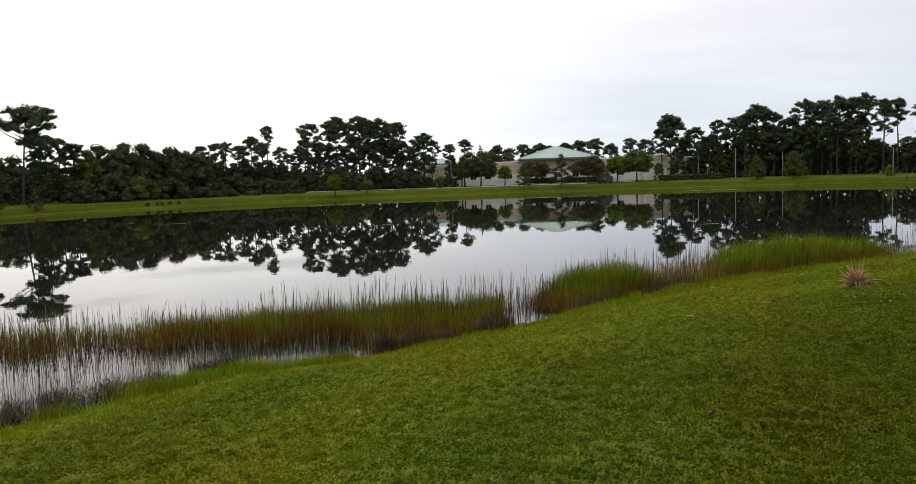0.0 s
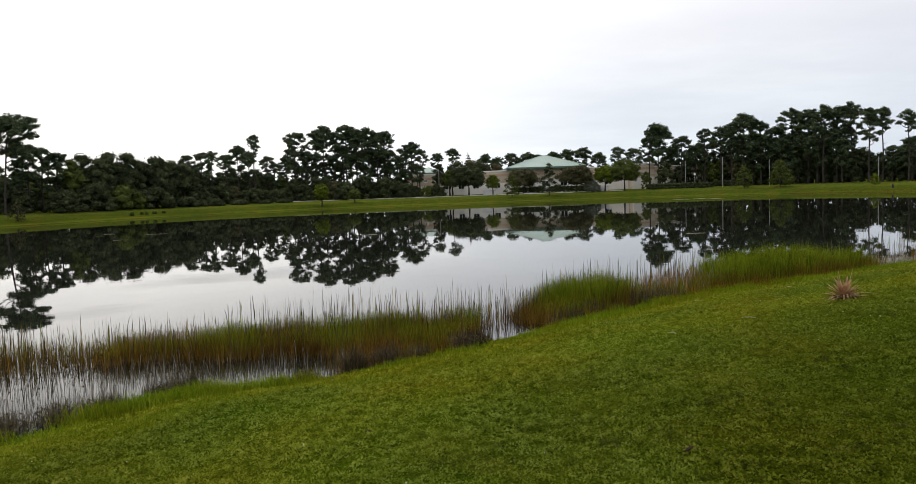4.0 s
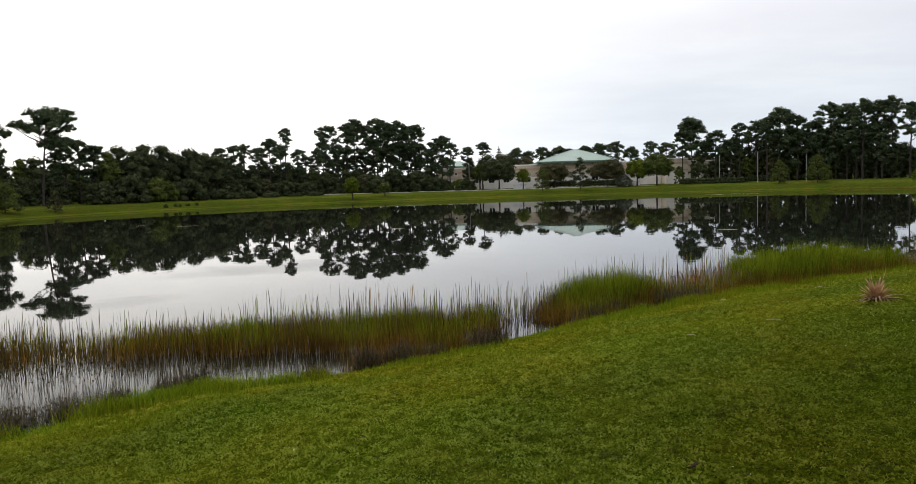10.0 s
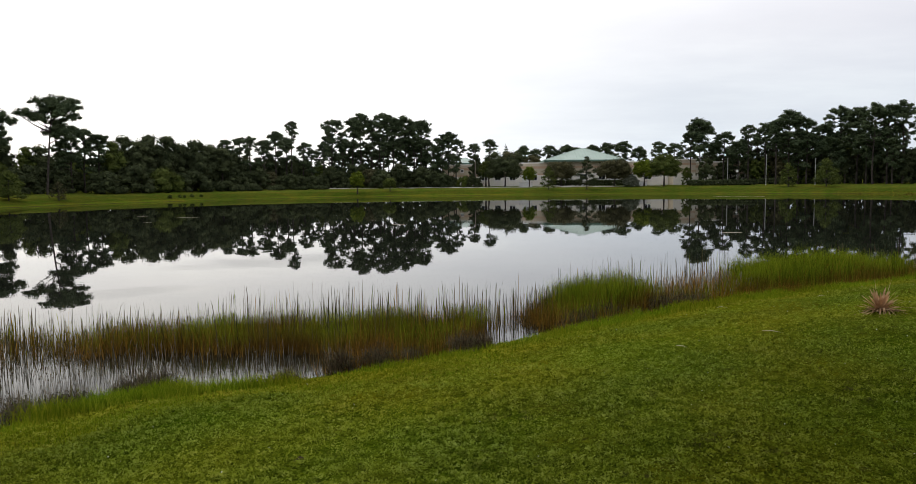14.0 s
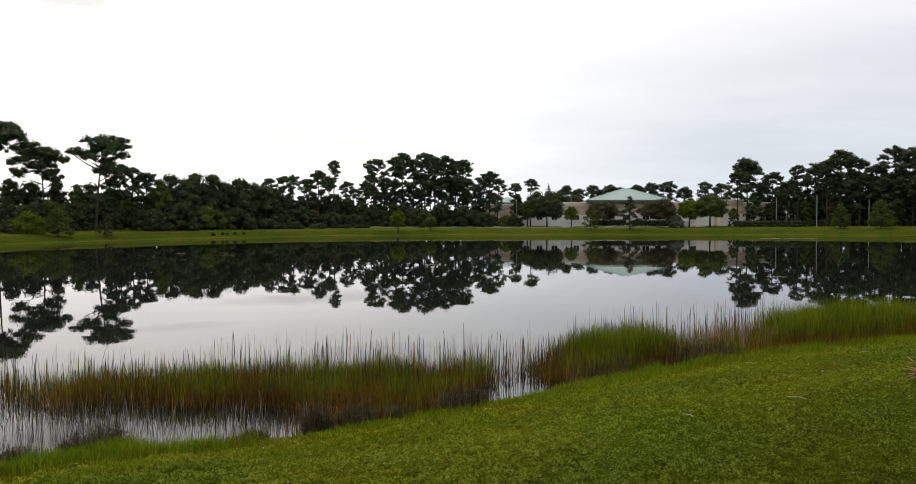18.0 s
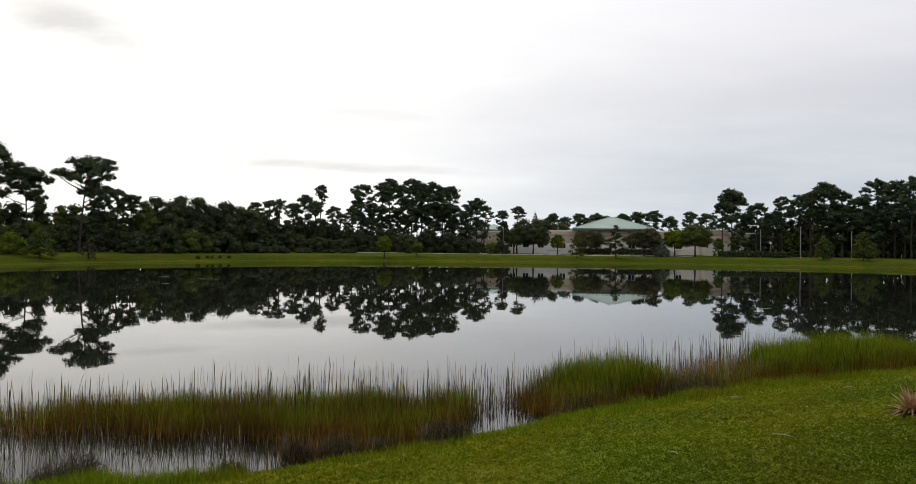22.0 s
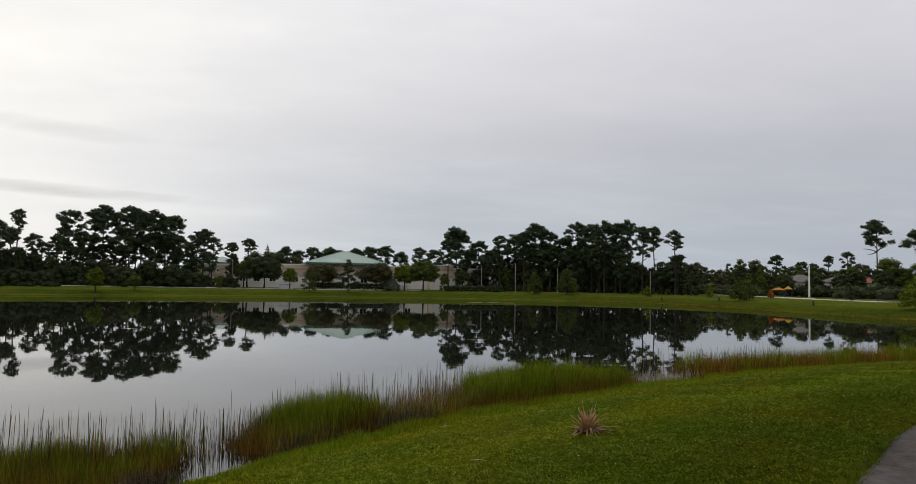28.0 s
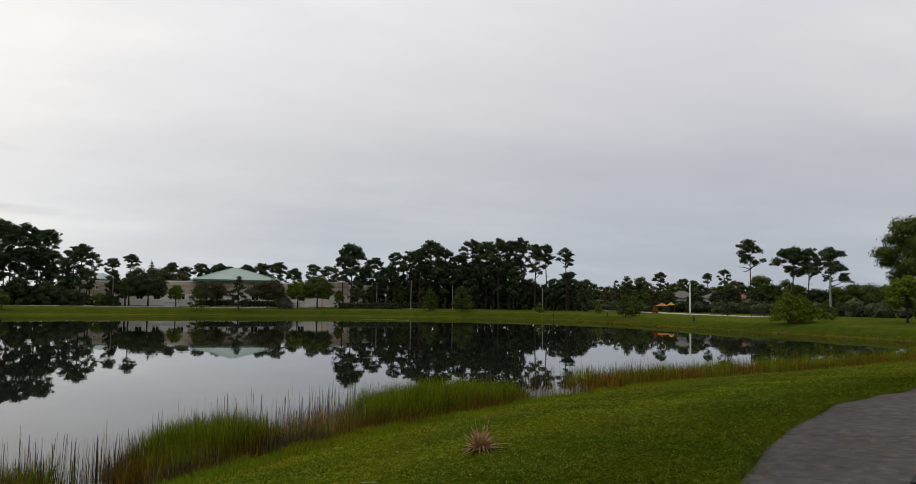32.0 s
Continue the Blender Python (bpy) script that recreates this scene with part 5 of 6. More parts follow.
for x, y, top in ((52.7, 144.5, 6.8), (46.3, 146.6, 6.3), (60.6, 142.0, 6.0), (73.4, 128.4, 5.6)):
    light_pole(x, y, top, 0.075, GREY_POLE, "thin grey lamp post standing before dark pines")
light_pole(96.2, 114.0, 6.6, 0.17, WHITE, "plain white pole beside the far path")
light_pole(87.1, 75.6, 6.7, 0.15, GREY_POLE, "pale grey utility pole among trees")
light_pole(-1.3, 150, 6.3, 0.12, WOOD_POLE, "thin weathered utility pole before the hall", "utility_pole")

b = thing("park_bench", 81.8, 83.0, gz(81.8, 83.0), "dark metal park bench on the far lawn", "bench", turn=-45)
for k in range(4):
    part("seat_slat", boxed(-1.0, -0.28 + 0.14 * k, 0.43, 1.0, -0.17 + 0.14 * k, 0.47), DARK_METAL, b)
for k in range(3):
    part("back_slat", boxed(-1.0, 0.27, 0.55 + 0.13 * k, 1.0, 0.31, 0.65 + 0.13 * k), DARK_METAL, b)
for x in (-0.85, 0.85):
    part("leg", boxed(x - 0.04, -0.26, -0.05, x + 0.04, 0.30, 0.43), DARK_METAL, b)
    part("armrest", boxed(x - 0.04, -0.28, 0.62, x + 0.04, 0.30, 0.67), DARK_METAL, b)
    part("back_post", boxed(x - 0.03, 0.31, 0.0, x + 0.03, 0.36, 0.95), DARK_METAL, b)

for x, y in ((73.3, 106.9), (69.9, 82.2), (69.1, 117.0)):
    p = thing("marker_post", x, y, gz(x, y), "short dark marker post on the grassy bank", "post", "marker posts on the bank")
    part("post", tube(bmesh.new(), [(0, 0, -0.2), (0, 0, 0.55), (0, 0, 0.62)], [0.14, 0.13, 0.08], 8), DARK_METAL, p)


def parked_car(x, y, turn):
    z = gz(x, y)
    c = thing("parked_car", x, y, z, "white parked car half hidden behind a hedge", "car", "parked cars", turn)
    bm = bmesh.new()
    side = ((-2.2, 0.35), (2.2, 0.35), (2.2, 0.8), (1.3, 0.95), (0.7, 1.45), (-1.3, 1.45), (-2.0, 0.95), (-2.2, 0.85))
    l = [bm.verts.new((px, -0.85, pz)) for px, pz in side]
    r = [bm.verts.new((px, 0.85, pz)) for px, pz in side]
    bm.faces.new(l)
    bm.faces.new(r[::-1])
    for i in range(8):
        bm.faces.new((l[i], r[i], r[(i + 1) % 8], l[(i + 1) % 8]))
    bmesh.ops.recalc_face_normals(bm, faces=bm.faces[:])
    bmesh.ops.bevel(bm, geom=bm.edges[:], offset=0.05, segments=2, affect="EDGES")
    body = part("body", bm, CAR_WHITE, c)
    for sx0, sx1 in ((-1.25, -0.35), (-0.25, 0.6)):
        for s in (-1, 1):
            part("side_window", boxed(sx0, s * 0.855 - 0.01, 0.98, sx1, s * 0.855 + 0.01, 1.36), GLASS_DARK, body)
    for px in (-1.35, 1.35):
        for s in (-0.82, 0.82):
            w = part("wheel", tube(bmesh.new(), [(px, s - 0.1, 0.33), (px, s + 0.1, 0.33)], [0.33, 0.33], 14), RUBBER, c)
            part("rim", tube(bmesh.new(), [(px, s - 0.11, 0.33), (px, s + 0.11, 0.33)], [0.2, 0.2], 10), GREY_POLE, w)


parked_car(54.1, 165, 8)

sign = thing("road_sign", 48.2, 147.0, gz(48.2, 147.0), "round white sign on a thin grey post", "sign")
part("post", tube(bmesh.new(), [(0, 0, -0.2), (0, 0, 2.9)], [0.04, 0.04], 7), GREY_POLE, sign)
part("face", tube(bmesh.new(), [(0, -0.09, 2.62), (0, -0.06, 2.62)], [0.22, 0.22], 18), WHITE, sign, "blank round white face")
parked_car(67.5, 165, 5)


def play_canopy(x, y, mat, label, w, h):
    z = gz(x, y)
    c = thing("play_canopy", x, y, z, label, "canopy", "play canopies", -35)
    for sx in (-1, 1):
        for sy in (-1, 1):
            part("post", tube(bmesh.new(), [(sx * w * 0.42, sy * w * 0.42, -0.1), (sx * w * 0.42, sy * w * 0.42, h * 0.72)], [0.08, 0.08], 6), DARK_METAL, c)
    bm = bmesh.new()
    q = [bm.verts.new((sx * w / 2, sy * w / 2, h * 0.7)) for sx, sy in ((-1, -1), (1, -1), (1, 1), (-1, 1))]
    a = bm.verts.new((0, 0, h))
    for i in range(4):
        bm.faces.new((q[i], q[(i + 1) % 4], a))
    bmesh.ops.solidify(bm, geom=bm.faces[:], thickness=0.06)
    part("roof", bm, mat, c)


play_canopy(95.9, 121.6, ORANGE_PLASTIC, "orange play canopy on dark posts", 2.6, 1.75)
play_canopy(97.2, 120.6, YELLOW_PLASTIC, "yellow play canopy on dark posts", 1.5, 1.95)


def hedge(x0, x1, y, h, label):
    z = gz((x0 + x1) / 2, y)
    t = thing("hedge", (x0 + x1) / 2, y, z, label, "hedge", "clipped hedges")
    half = (x1 - x0) / 2
    puffs = [(-half + 0.5 + k * 0.8, rng.uniform(-0.1, 0.1), h * u, 0.62, h * 0.34) for k in range(int(2 * half / 0.8)) for u in (0.3, 0.7)]
    part("stem", tube(bmesh.new(), [(0, 0, -0.1), (0.1, 0, h * 0.7)], [0.06, 0.03], 5), BARK, t)
    crown(t, puffs, 220, 0.12, "dark", 0.0, 1.0, 0.85)


hedge(38.5, 51.5, 145.5, 1.15, "clipped dark-green hedge along the far path")
hedge(13.4, 20.0, 154.0, 1.25, "low dark hedge before the hall wall")
hedge(21.0, 30.0, 153.9, 1.25, "low dark hedge before the hall wall")
hedge(54.0, 68.0, 152, 1.2, "clipped dark-green hedge along the far path")


def slant_hedge(x0, y0, x1, y1, h, label):
    ln = math.hypot(x1 - x0, y1 - y0)
    t = thing("hedge", (x0 + x1) / 2, (y0 + y1) / 2, gz((x0 + x1) / 2, (y0 + y1) / 2), label, "hedge", "clipped hedges", math.degrees(math.atan2(y1 - y0, x1 - x0)))
    part("stem", tube(bmesh.new(), [(0, 0, -0.1), (0.1, 0, h * 0.7)], [0.06, 0.03], 5), BARK, t)
    crown(t, [(-ln / 2 + 0.5 + k * 0.9, rng.uniform(-0.2, 0.2), h * u, 0.75, h * 0.36) for k in range(int(ln / 0.9)) for u in (0.3, 0.66)], 150, 0.14, "dark", 0.0, 1.0, 0.85)


slant_hedge(99.5, 119.0, 112.0, 105.5, 1.5, "dark hedge behind the far path")
slant_hedge(113.0, 104.0, 122.0, 92.0, 1.6, "dark hedge behind the far path")
slant_hedge(88.0, 140.0, 97.5, 131.0, 1.3, "dark hedge behind the far path")


def drift(x, y, w, d):
    """A thin pale film of pollen and leaf bits lying on the water."""
    bm = bmesh.new()
    ring = [bm.verts.new((x + w * math.cos(6.283 * k / 18) * rng.uniform(0.6, 1.1), y + d * math.sin(6.283 * k / 18) * rng.uniform(0.5, 1.1), 0.006)) for k in range(18)]
    low = [bm.verts.new((v.co.x, v.co.y, 0.001)) for v in ring]
    bm.faces.new(ring)
    for k in range(18):
        bm.faces.new((ring[k], low[k], low[(k + 1) % 18], ring[(k + 1) % 18]))
    tagged(part("floating_drift", bm, PALE_STRAW), "thin pale drift of pollen floating on the pond", "drift", "drifts on the water")


drift(34.9, 112.2, 1.6, 0.5)
drift(38.0, 113.3, 1.3, 0.4)
drift(39.5, 110.8, 1.2, 0.4)
drift(-27.2, 62.2, 0.5, 0.12)
drift(-22.4, 59.6, 1.0, 0.12)
drift(-22.4, 52.5, 0.3, 0.1)
drift(-4.7, 48.6, 0.45, 0.12)
drift(13.1, 39.7, 0.6, 0.1)

# ---------------------------------------------------------------- dry rosette plant and litter on the lawn
AX, AY = 6.4, 12.2
agave = thing("dry_rosette_plant", AX, AY, gz(AX, AY), "dried pinkish-tan spiky rosette plant standing on mown lawn", "plant")


def rosette_leaf(ang, rise, length, width, droop, mat=None):
    """A stiff folded blade that springs from the heart and arches over."""
    bm = bmesh.new()
    rows = []
    side = Vector((-math.sin(ang), math.cos(ang), 0))
    for k in range(7):
        u = k / 6
        out = length * (u * math.cos(rise) + 0.10 * u * u)
        zz = 0.05 + length * (u * math.sin(rise) - droop * u * u)
        mid = Vector((out * math.cos(ang), out * math.sin(ang), max(0.012, zz)))
        w = width * (0.65 + 0.55 * math.sin(math.pi * min(1, u * 0.9 + 0.1))) * (1 - u) ** 0.28 if k < 6 else 0.004
        rows.append((bm.verts.new(mid + side * w), bm.verts.new(mid + Vector((0, 0, -0.25 * w))), bm.verts.new(mid - side * w)))
    for lo, hi in zip(rows, rows[1:]):
        bm.faces.new((lo[0], lo[1], hi[1], hi[0]))
        bm.faces.new((lo[1], lo[2], hi[2], hi[1]))
    bmesh.ops.solidify(bm, geom=bm.faces[:], thickness=0.004)
    part("leaf", bm, mat or DRY_LEAF, agave)


for i in range(64):
    u = (i + 0.5) / 64
    rosette_leaf(2.4 * i + rng.uniform(-0.4, 0.4), radians(74 - 54 * u ** 0.9 + rng.uniform(-12, 12)), rng.uniform(0.26, 0.37), rng.uniform(0.016, 0.026), rng.uniform(0.03, 0.34) * (0.2 + 0.9 * u))
for i in range(18):
    rosette_leaf(2.4 * i, radians(rng.uniform(38, 62)), rng.uniform(0.34, 0.48), rng.uniform(0.011, 0.018), rng.uniform(0.75, 1.15))
for i in range(30):
    rosette_leaf(2.4 * i, radians(rng.uniform(8, 30)), rng.uniform(0.18, 0.33), rng.uniform(0.012, 0.020), rng.uniform(0.2, 0.6), TWIG)
for i in range(7):
    rosette_leaf(-0.6 + 0.18 * i, radians(rng.uniform(10, 26)), rng.uniform(0.5, 0.68), 0.012, 0.4, DRY_LEAF if i % 2 else TWIG)
part("stub", tube(bmesh.new(), [(-0.02, -0.16, -0.03), (-0.02, -0.15, 0.10), (-0.02, -0.14, 0.13)], [0.015, 0.014, 0.009], 8), DRY_LEAF, agave, "pale cut stub at the foot")
part("heart", tube(bmesh.new(), [(0, 0, -0.08), (0.01, 0, 0.03), (0, 0, 0.06)], [0.03, 0.035, 0.02], 9), DRY_LEAF, agave, "withered heart of the rosette")
for dx in (-0.03, 0.06):
    part("stalk", tube(bmesh.new(), [(dx, 0, 0.1), (dx * 1.6, 0.02, 0.3), (dx * 2.6, 0.03, 0.50)], [0.003, 0.0022, 0.0012], 5), DRY_LEAF, agave, "thin dry flower stalk")

for x, y, ang, ln, mat, label in ((3.12, 10.2, -55, 0.18, PALE_STRAW, "pale dry stick lying on the lawn"), (4.47, 11.05, -30, 0.24, PALE_STRAW, "pale dry stick lying on the lawn"), (7.15, 15.8, 35, 0.28, PALE_STRAW, "pale dry stick lying on the lawn"), (5.2, 15.5, 5, 0.2, PALE_STRAW, "pale dry stick lying on the lawn"),
                                  (-0.42, 6.3, 40, 0.10, TWIG, "curled dark dead leaf on the lawn"), (1.75, 5.2, 15, 0.10, TWIG, "curled dark dead leaf on the lawn"),
                                  (7.9, 8.75, -20, 0.16, TWIG, "dark twig lying on the path edge")):
    s = thing("stick" if mat is PALE_STRAW else "dead_leaf", x, y, gz(x, y) + 0.03, label, "litter", "litter on the lawn", ang)
    part("shaft", tube(bmesh.new(), [(-ln / 2, 0, 0.0), (0, 0.012, 0.012), (ln / 2, 0, 0.0)], [0.003, 0.0045, 0.002] if mat is PALE_STRAW else [0.006, 0.015, 0.004], 6), mat, s)


c = thing("utility_cover", 9.14, 7.46, gz(9.14, 7.46) + 0.046, "small dark metal utility cover set on the path", "cover", turn=30)
part("lid", boxed(-0.19, -0.19, 0.0, 0.19, 0.19, 0.025, bevel=0.008), DARK_METAL, c)
part("rim", boxed(-0.23, -0.23, 0.0, 0.23, 0.23, 0.012, bevel=0.004), RUBBER, c)

# ---------------------------------------------------------------- grasses and reeds
def blades(xy, z, height, width, lean, name, mats, index, label, category, mid_at=0.58, mid_w=0.8):
    """Thin bent blades, each a strip of two steps with a pointed tip."""
    k = len(xy)
    turn, fall = rng.uniform(0, 2 * np.pi, k), rng.uniform(0, 2 * np.pi, k)
    h, w = height[:, None], width[:, None]
    side = np.stack([np.cos(turn), np.sin(turn), np.zeros(k)], 1) * w
    out = np.stack([np.cos(fall), np.sin(fall), np.zeros(k)], 1) * (lean * height)[:, None]
    up = np.array([[0, 0, 1.0]])
    p = np.column_stack([xy, z])
    mid, top = p + mid_at ** 2.2 * out + mid_at * h * up, p + out + h * up * (1 - 0.3 * np.minimum(1, lean)[:, None] ** 2)
    v = np.stack([p - side, p + side, mid - mid_w * side, mid + mid_w * side, top], 1).reshape(-1, 3)
    i = np.arange(k)[:, None] * 5
    f = np.stack([i + (0, 1, 3), i + (0, 3, 2), i + (2, 3, 4)], 1).reshape(-1, 3)
    ob = bulk(name, v, f, None, mats=mats, index=np.repeat(index, 3))
    return tagged(ob, label, category, kind="stuff")


def scatter(poly, density):
    """Random places in a polygon."""
    q = np.array(poly, float)
    lo, hi = q.min(0), q.max(0)
    xy = rng.uniform(lo, hi, (int(density * np.prod(hi - lo)), 2))
    keep = np.zeros(len(xy), bool)
    for (ax, ay), (bx, by) in zip(q, np.roll(q, -1, 0)):
        if ay != by:
            keep ^= ((ay > xy[:, 1]) != (by > xy[:, 1])) & (xy[:, 0] < ax + (xy[:, 1] - ay) / (by - ay) * (bx - ax))
    return xy[keep] + rng.normal(0, 0.20, (int(keep.sum()), 2))


def wave(xy, k, ph=0.0):
    """A slow unevenness from -1 to 1 over the ground."""
    return 0.5 * (np.sin(k * xy[:, 0] + 1.7 * np.sin(0.6 * k * xy[:, 1] + ph)) + np.sin(1.3 * k * xy[:, 1] - 0.8 * k * xy[:, 0] + 2 * ph))


NOISE = np.random.default_rng(5).random((128, 128))


def uneven(xy, size, seed=0.0):
    """Smooth random unevenness from 0 to 1 with lumps of a given size."""
    q = np.asarray(xy) / size + 17.3 * seed
    i = np.floor(q).astype(int)
    f = q - i
    f = f * f * (3 - 2 * f)
    a, b = i % 128, (i + 1) % 128
    lo = NOISE[a[:, 0], a[:, 1]] * (1 - f[:, 0]) + NOISE[b[:, 0], a[:, 1]] * f[:, 0]
    hi = NOISE[a[:, 0], b[:, 1]] * (1 - f[:, 0]) + NOISE[b[:, 0], b[:, 1]] * f[:, 0]
    return lo * (1 - f[:, 1]) + hi * f[:, 1]


def sedge(poly, density, low, high, label, rust=0.4, clumps=0.0, patch=1.2, mound=None, fine=1.0):
    """A bed of sedge: fine green blades over shorter rust-coloured ones; mound: a centre and radius where it stands tallest."""
    xy = scatter(poly, density)
    if clumps:
        xy = xy[wave(xy, 3.2, 1.0) + rng.uniform(-0.9, 0.9, len(xy)) > clumps - 1]
    k = len(xy)
    old = rng.random(k) < rust * (1 + patch * (2 * uneven(xy, 0.9, 0.7) - 1))
    h = rng.uniform(low, high, k) * (0.88 + 0.22 * rng.random(k) ** 4) * (0.70 + 0.34 * uneven(xy, 0.9) + 0.26 * uneven(xy, 0.28, 2.0)) * np.where(old, rng.uniform(0.40, 0.92, k), 1.0)
    if mound:
        d = np.hypot((xy[:, 0] - mound[0]) / mound[2], (xy[:, 1] - mound[1]) / mound[3])
        h *= np.clip(1.10 - 0.38 * d * d, 0.36, 1.10)
    z = np.maximum(ground_height(xy), -0.25) - 0.02
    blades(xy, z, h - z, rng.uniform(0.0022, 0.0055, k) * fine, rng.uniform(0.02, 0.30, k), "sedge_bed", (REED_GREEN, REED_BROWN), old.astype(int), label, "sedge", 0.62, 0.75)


def rushes(poly, density, low, high, label):
    xy = scatter(poly, density)
    xy = xy[wave(xy, 2.3, 0.4) + rng.uniform(-1, 1, len(xy)) > -0.35]
    k = len(xy)
    z = np.maximum(ground_height(xy), -0.4) - 0.02
    h = 0.92 * low + 0.92 * (high - low) * rng.random(k) ** 1.7
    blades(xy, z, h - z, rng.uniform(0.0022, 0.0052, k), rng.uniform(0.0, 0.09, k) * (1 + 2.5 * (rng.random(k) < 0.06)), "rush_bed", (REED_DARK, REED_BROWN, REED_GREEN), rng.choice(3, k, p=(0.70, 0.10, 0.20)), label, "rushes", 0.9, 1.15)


sedge([(-5.6, 13.0), (-4.4, 13.2), (-3.0, 13.3), (-1.6, 13.1), (-0.5, 13.2), (0.2, 13.8), (0.75, 15.2), (0.4, 15.8), (-1.0, 15.4), (-2.4, 15.1), (-4.4, 14.7), (-5.6, 14.3)], 2800, 0.38, 0.53, "green and rust sedge standing in shallow water", 0.40, 0.55, patch=0.8)
sedge([(-11.0, 11.9), (-7.0, 12.5), (-5.2, 13.3), (-4.8, 14.5), (-8.0, 14.2), (-12.0, 13.4)], 800, 0.24, 0.46, "thin green sedge standing in shallow water", 0.2, 0.8)
sedge([(-1.5, 11.95), (-0.6, 12.25), (0.2, 12.9), (0.3, 14.2), (-0.5, 14.0), (-1.3, 13.0)], 1300, 0.14, 0.40, "low tangled sedge at the water's edge", 0.55)
sedge([(1.7, 15.5), (2.1, 15.5), (2.9, 15.9), (3.9, 16.7), (4.4, 17.3), (4.2, 18.2), (3.4, 18.3), (2.5, 17.7), (1.7, 16.7)], 2500, 0.64, 0.90, "bright green sedge clump at the water's edge", 0.54, patch=0.9, mound=(3.4, 17.2, 1.3, 1.5))
sedge([(0.9, 14.9), (1.5, 15.3), (2.3, 16.1), (2.5, 17.0), (1.6, 16.9), (0.9, 16.0)], 300, 0.08, 0.28, "short rust sedge among rush stems", 0.65, 0.75)
sedge([(2.0, 14.9), (3.0, 15.7), (5.8, 17.9), (5.4, 18.5), (4.2, 17.1), (2.2, 15.9)], 1300, 0.28, 0.58, "low rust sedge at the water's edge", 0.72, patch=0.5)
sedge([(4.5, 17.3), (5.9, 18.2), (7.2, 19.1), (7.4, 20.4), (5.6, 19.6), (4.4, 18.3)], 1000, 0.22, 0.56, "mixed rust sedge at the water's edge", 0.8, patch=0.2)
sedge([(6.6, 18.7), (7.6, 19.1), (9.8, 20.4), (12.0, 21.6), (12.6, 22.8), (10.5, 22.9), (8.4, 21.9), (6.9, 20.5)], 2000, 0.64, 0.94, "tall green sedge along the shore", 0.40, patch=1.1, mound=(8.9, 20.8, 3.3, 3.0))
sedge([(5.4, 17.7), (7.5, 18.7), (12.2, 21.4), (12.4, 21.9), (9.6, 20.8), (5.8, 18.4)], 1300, 0.30, 0.58, "low rust sedge along the shore", 0.66, patch=0.6)
sedge([(12.8, 22.7), (14.6, 23.4), (16.5, 24.4), (15.6, 25.4), (13.2, 24.0)], 70, 0.15, 0.42, "thin sedge in open shallow water", 0.6, 0.8)
sedge([(16.0, 23.7), (19.0, 24.7), (26.0, 25.8), (36.0, 28.3), (48.0, 32.2), (53.5, 36.0), (52.0, 37.0), (46.0, 33.9), (40.0, 31.4), (30.0, 28.9), (24.0, 28.0), (18.0, 26.9), (15.6, 25.2)], 560, 0.42, 0.84, "low green and rust sedge along the shore", 0.66, patch=1.0, fine=1.5)
rushes([(-12.5, 11.0), (-7.6, 11.6), (-5.2, 12.2), (-4.2, 13.0), (-3.8, 15.4), (-5.0, 15.3), (-12.5, 15.0)], 74, 0.28, 0.66, "dark thin rush stems standing in shallow water")
rushes([(-4.2, 13.0), (-1.6, 13.3), (0.2, 14.1), (0.8, 14.9), (0.9, 16.4), (-1.5, 16.0), (-3.8, 15.4)], 80, 0.42, 1.0, "dark thin rush stems standing in shallow water")
rushes([(0.6, 14.6), (1.4, 15.1), (2.1, 15.8), (2.6, 17.0), (1.4, 17.3), (0.5, 16.3)], 115, 0.24, 0.78, "short brown rush stems standing in shallow water")
rushes([(2.1, 16.4), (3.6, 18.4), (4.6, 18.5), (6.4, 19.8), (8.2, 21.8), (7.6, 22.6), (5.2, 21.0), (3.2, 19.2), (1.8, 17.4)], 40, 0.50, 1.05, "dark thin rush stems behind the sedge")
rushes([(4.4, 17.7), (5.8, 18.5), (7.2, 19.8), (7.2, 21.2), (5.2, 19.8), (4.4, 18.6)], 40, 0.35, 0.78, "dark thin rush stems behind the sedge")
rushes([(9.0, 22.2), (13.2, 23.6), (16.0, 25.4), (22.0, 28.0), (21.0, 28.8), (14.0, 25.8), (9.0, 23.2)], 30, 0.5, 0.95, "dark thin rush stems behind the sedge")


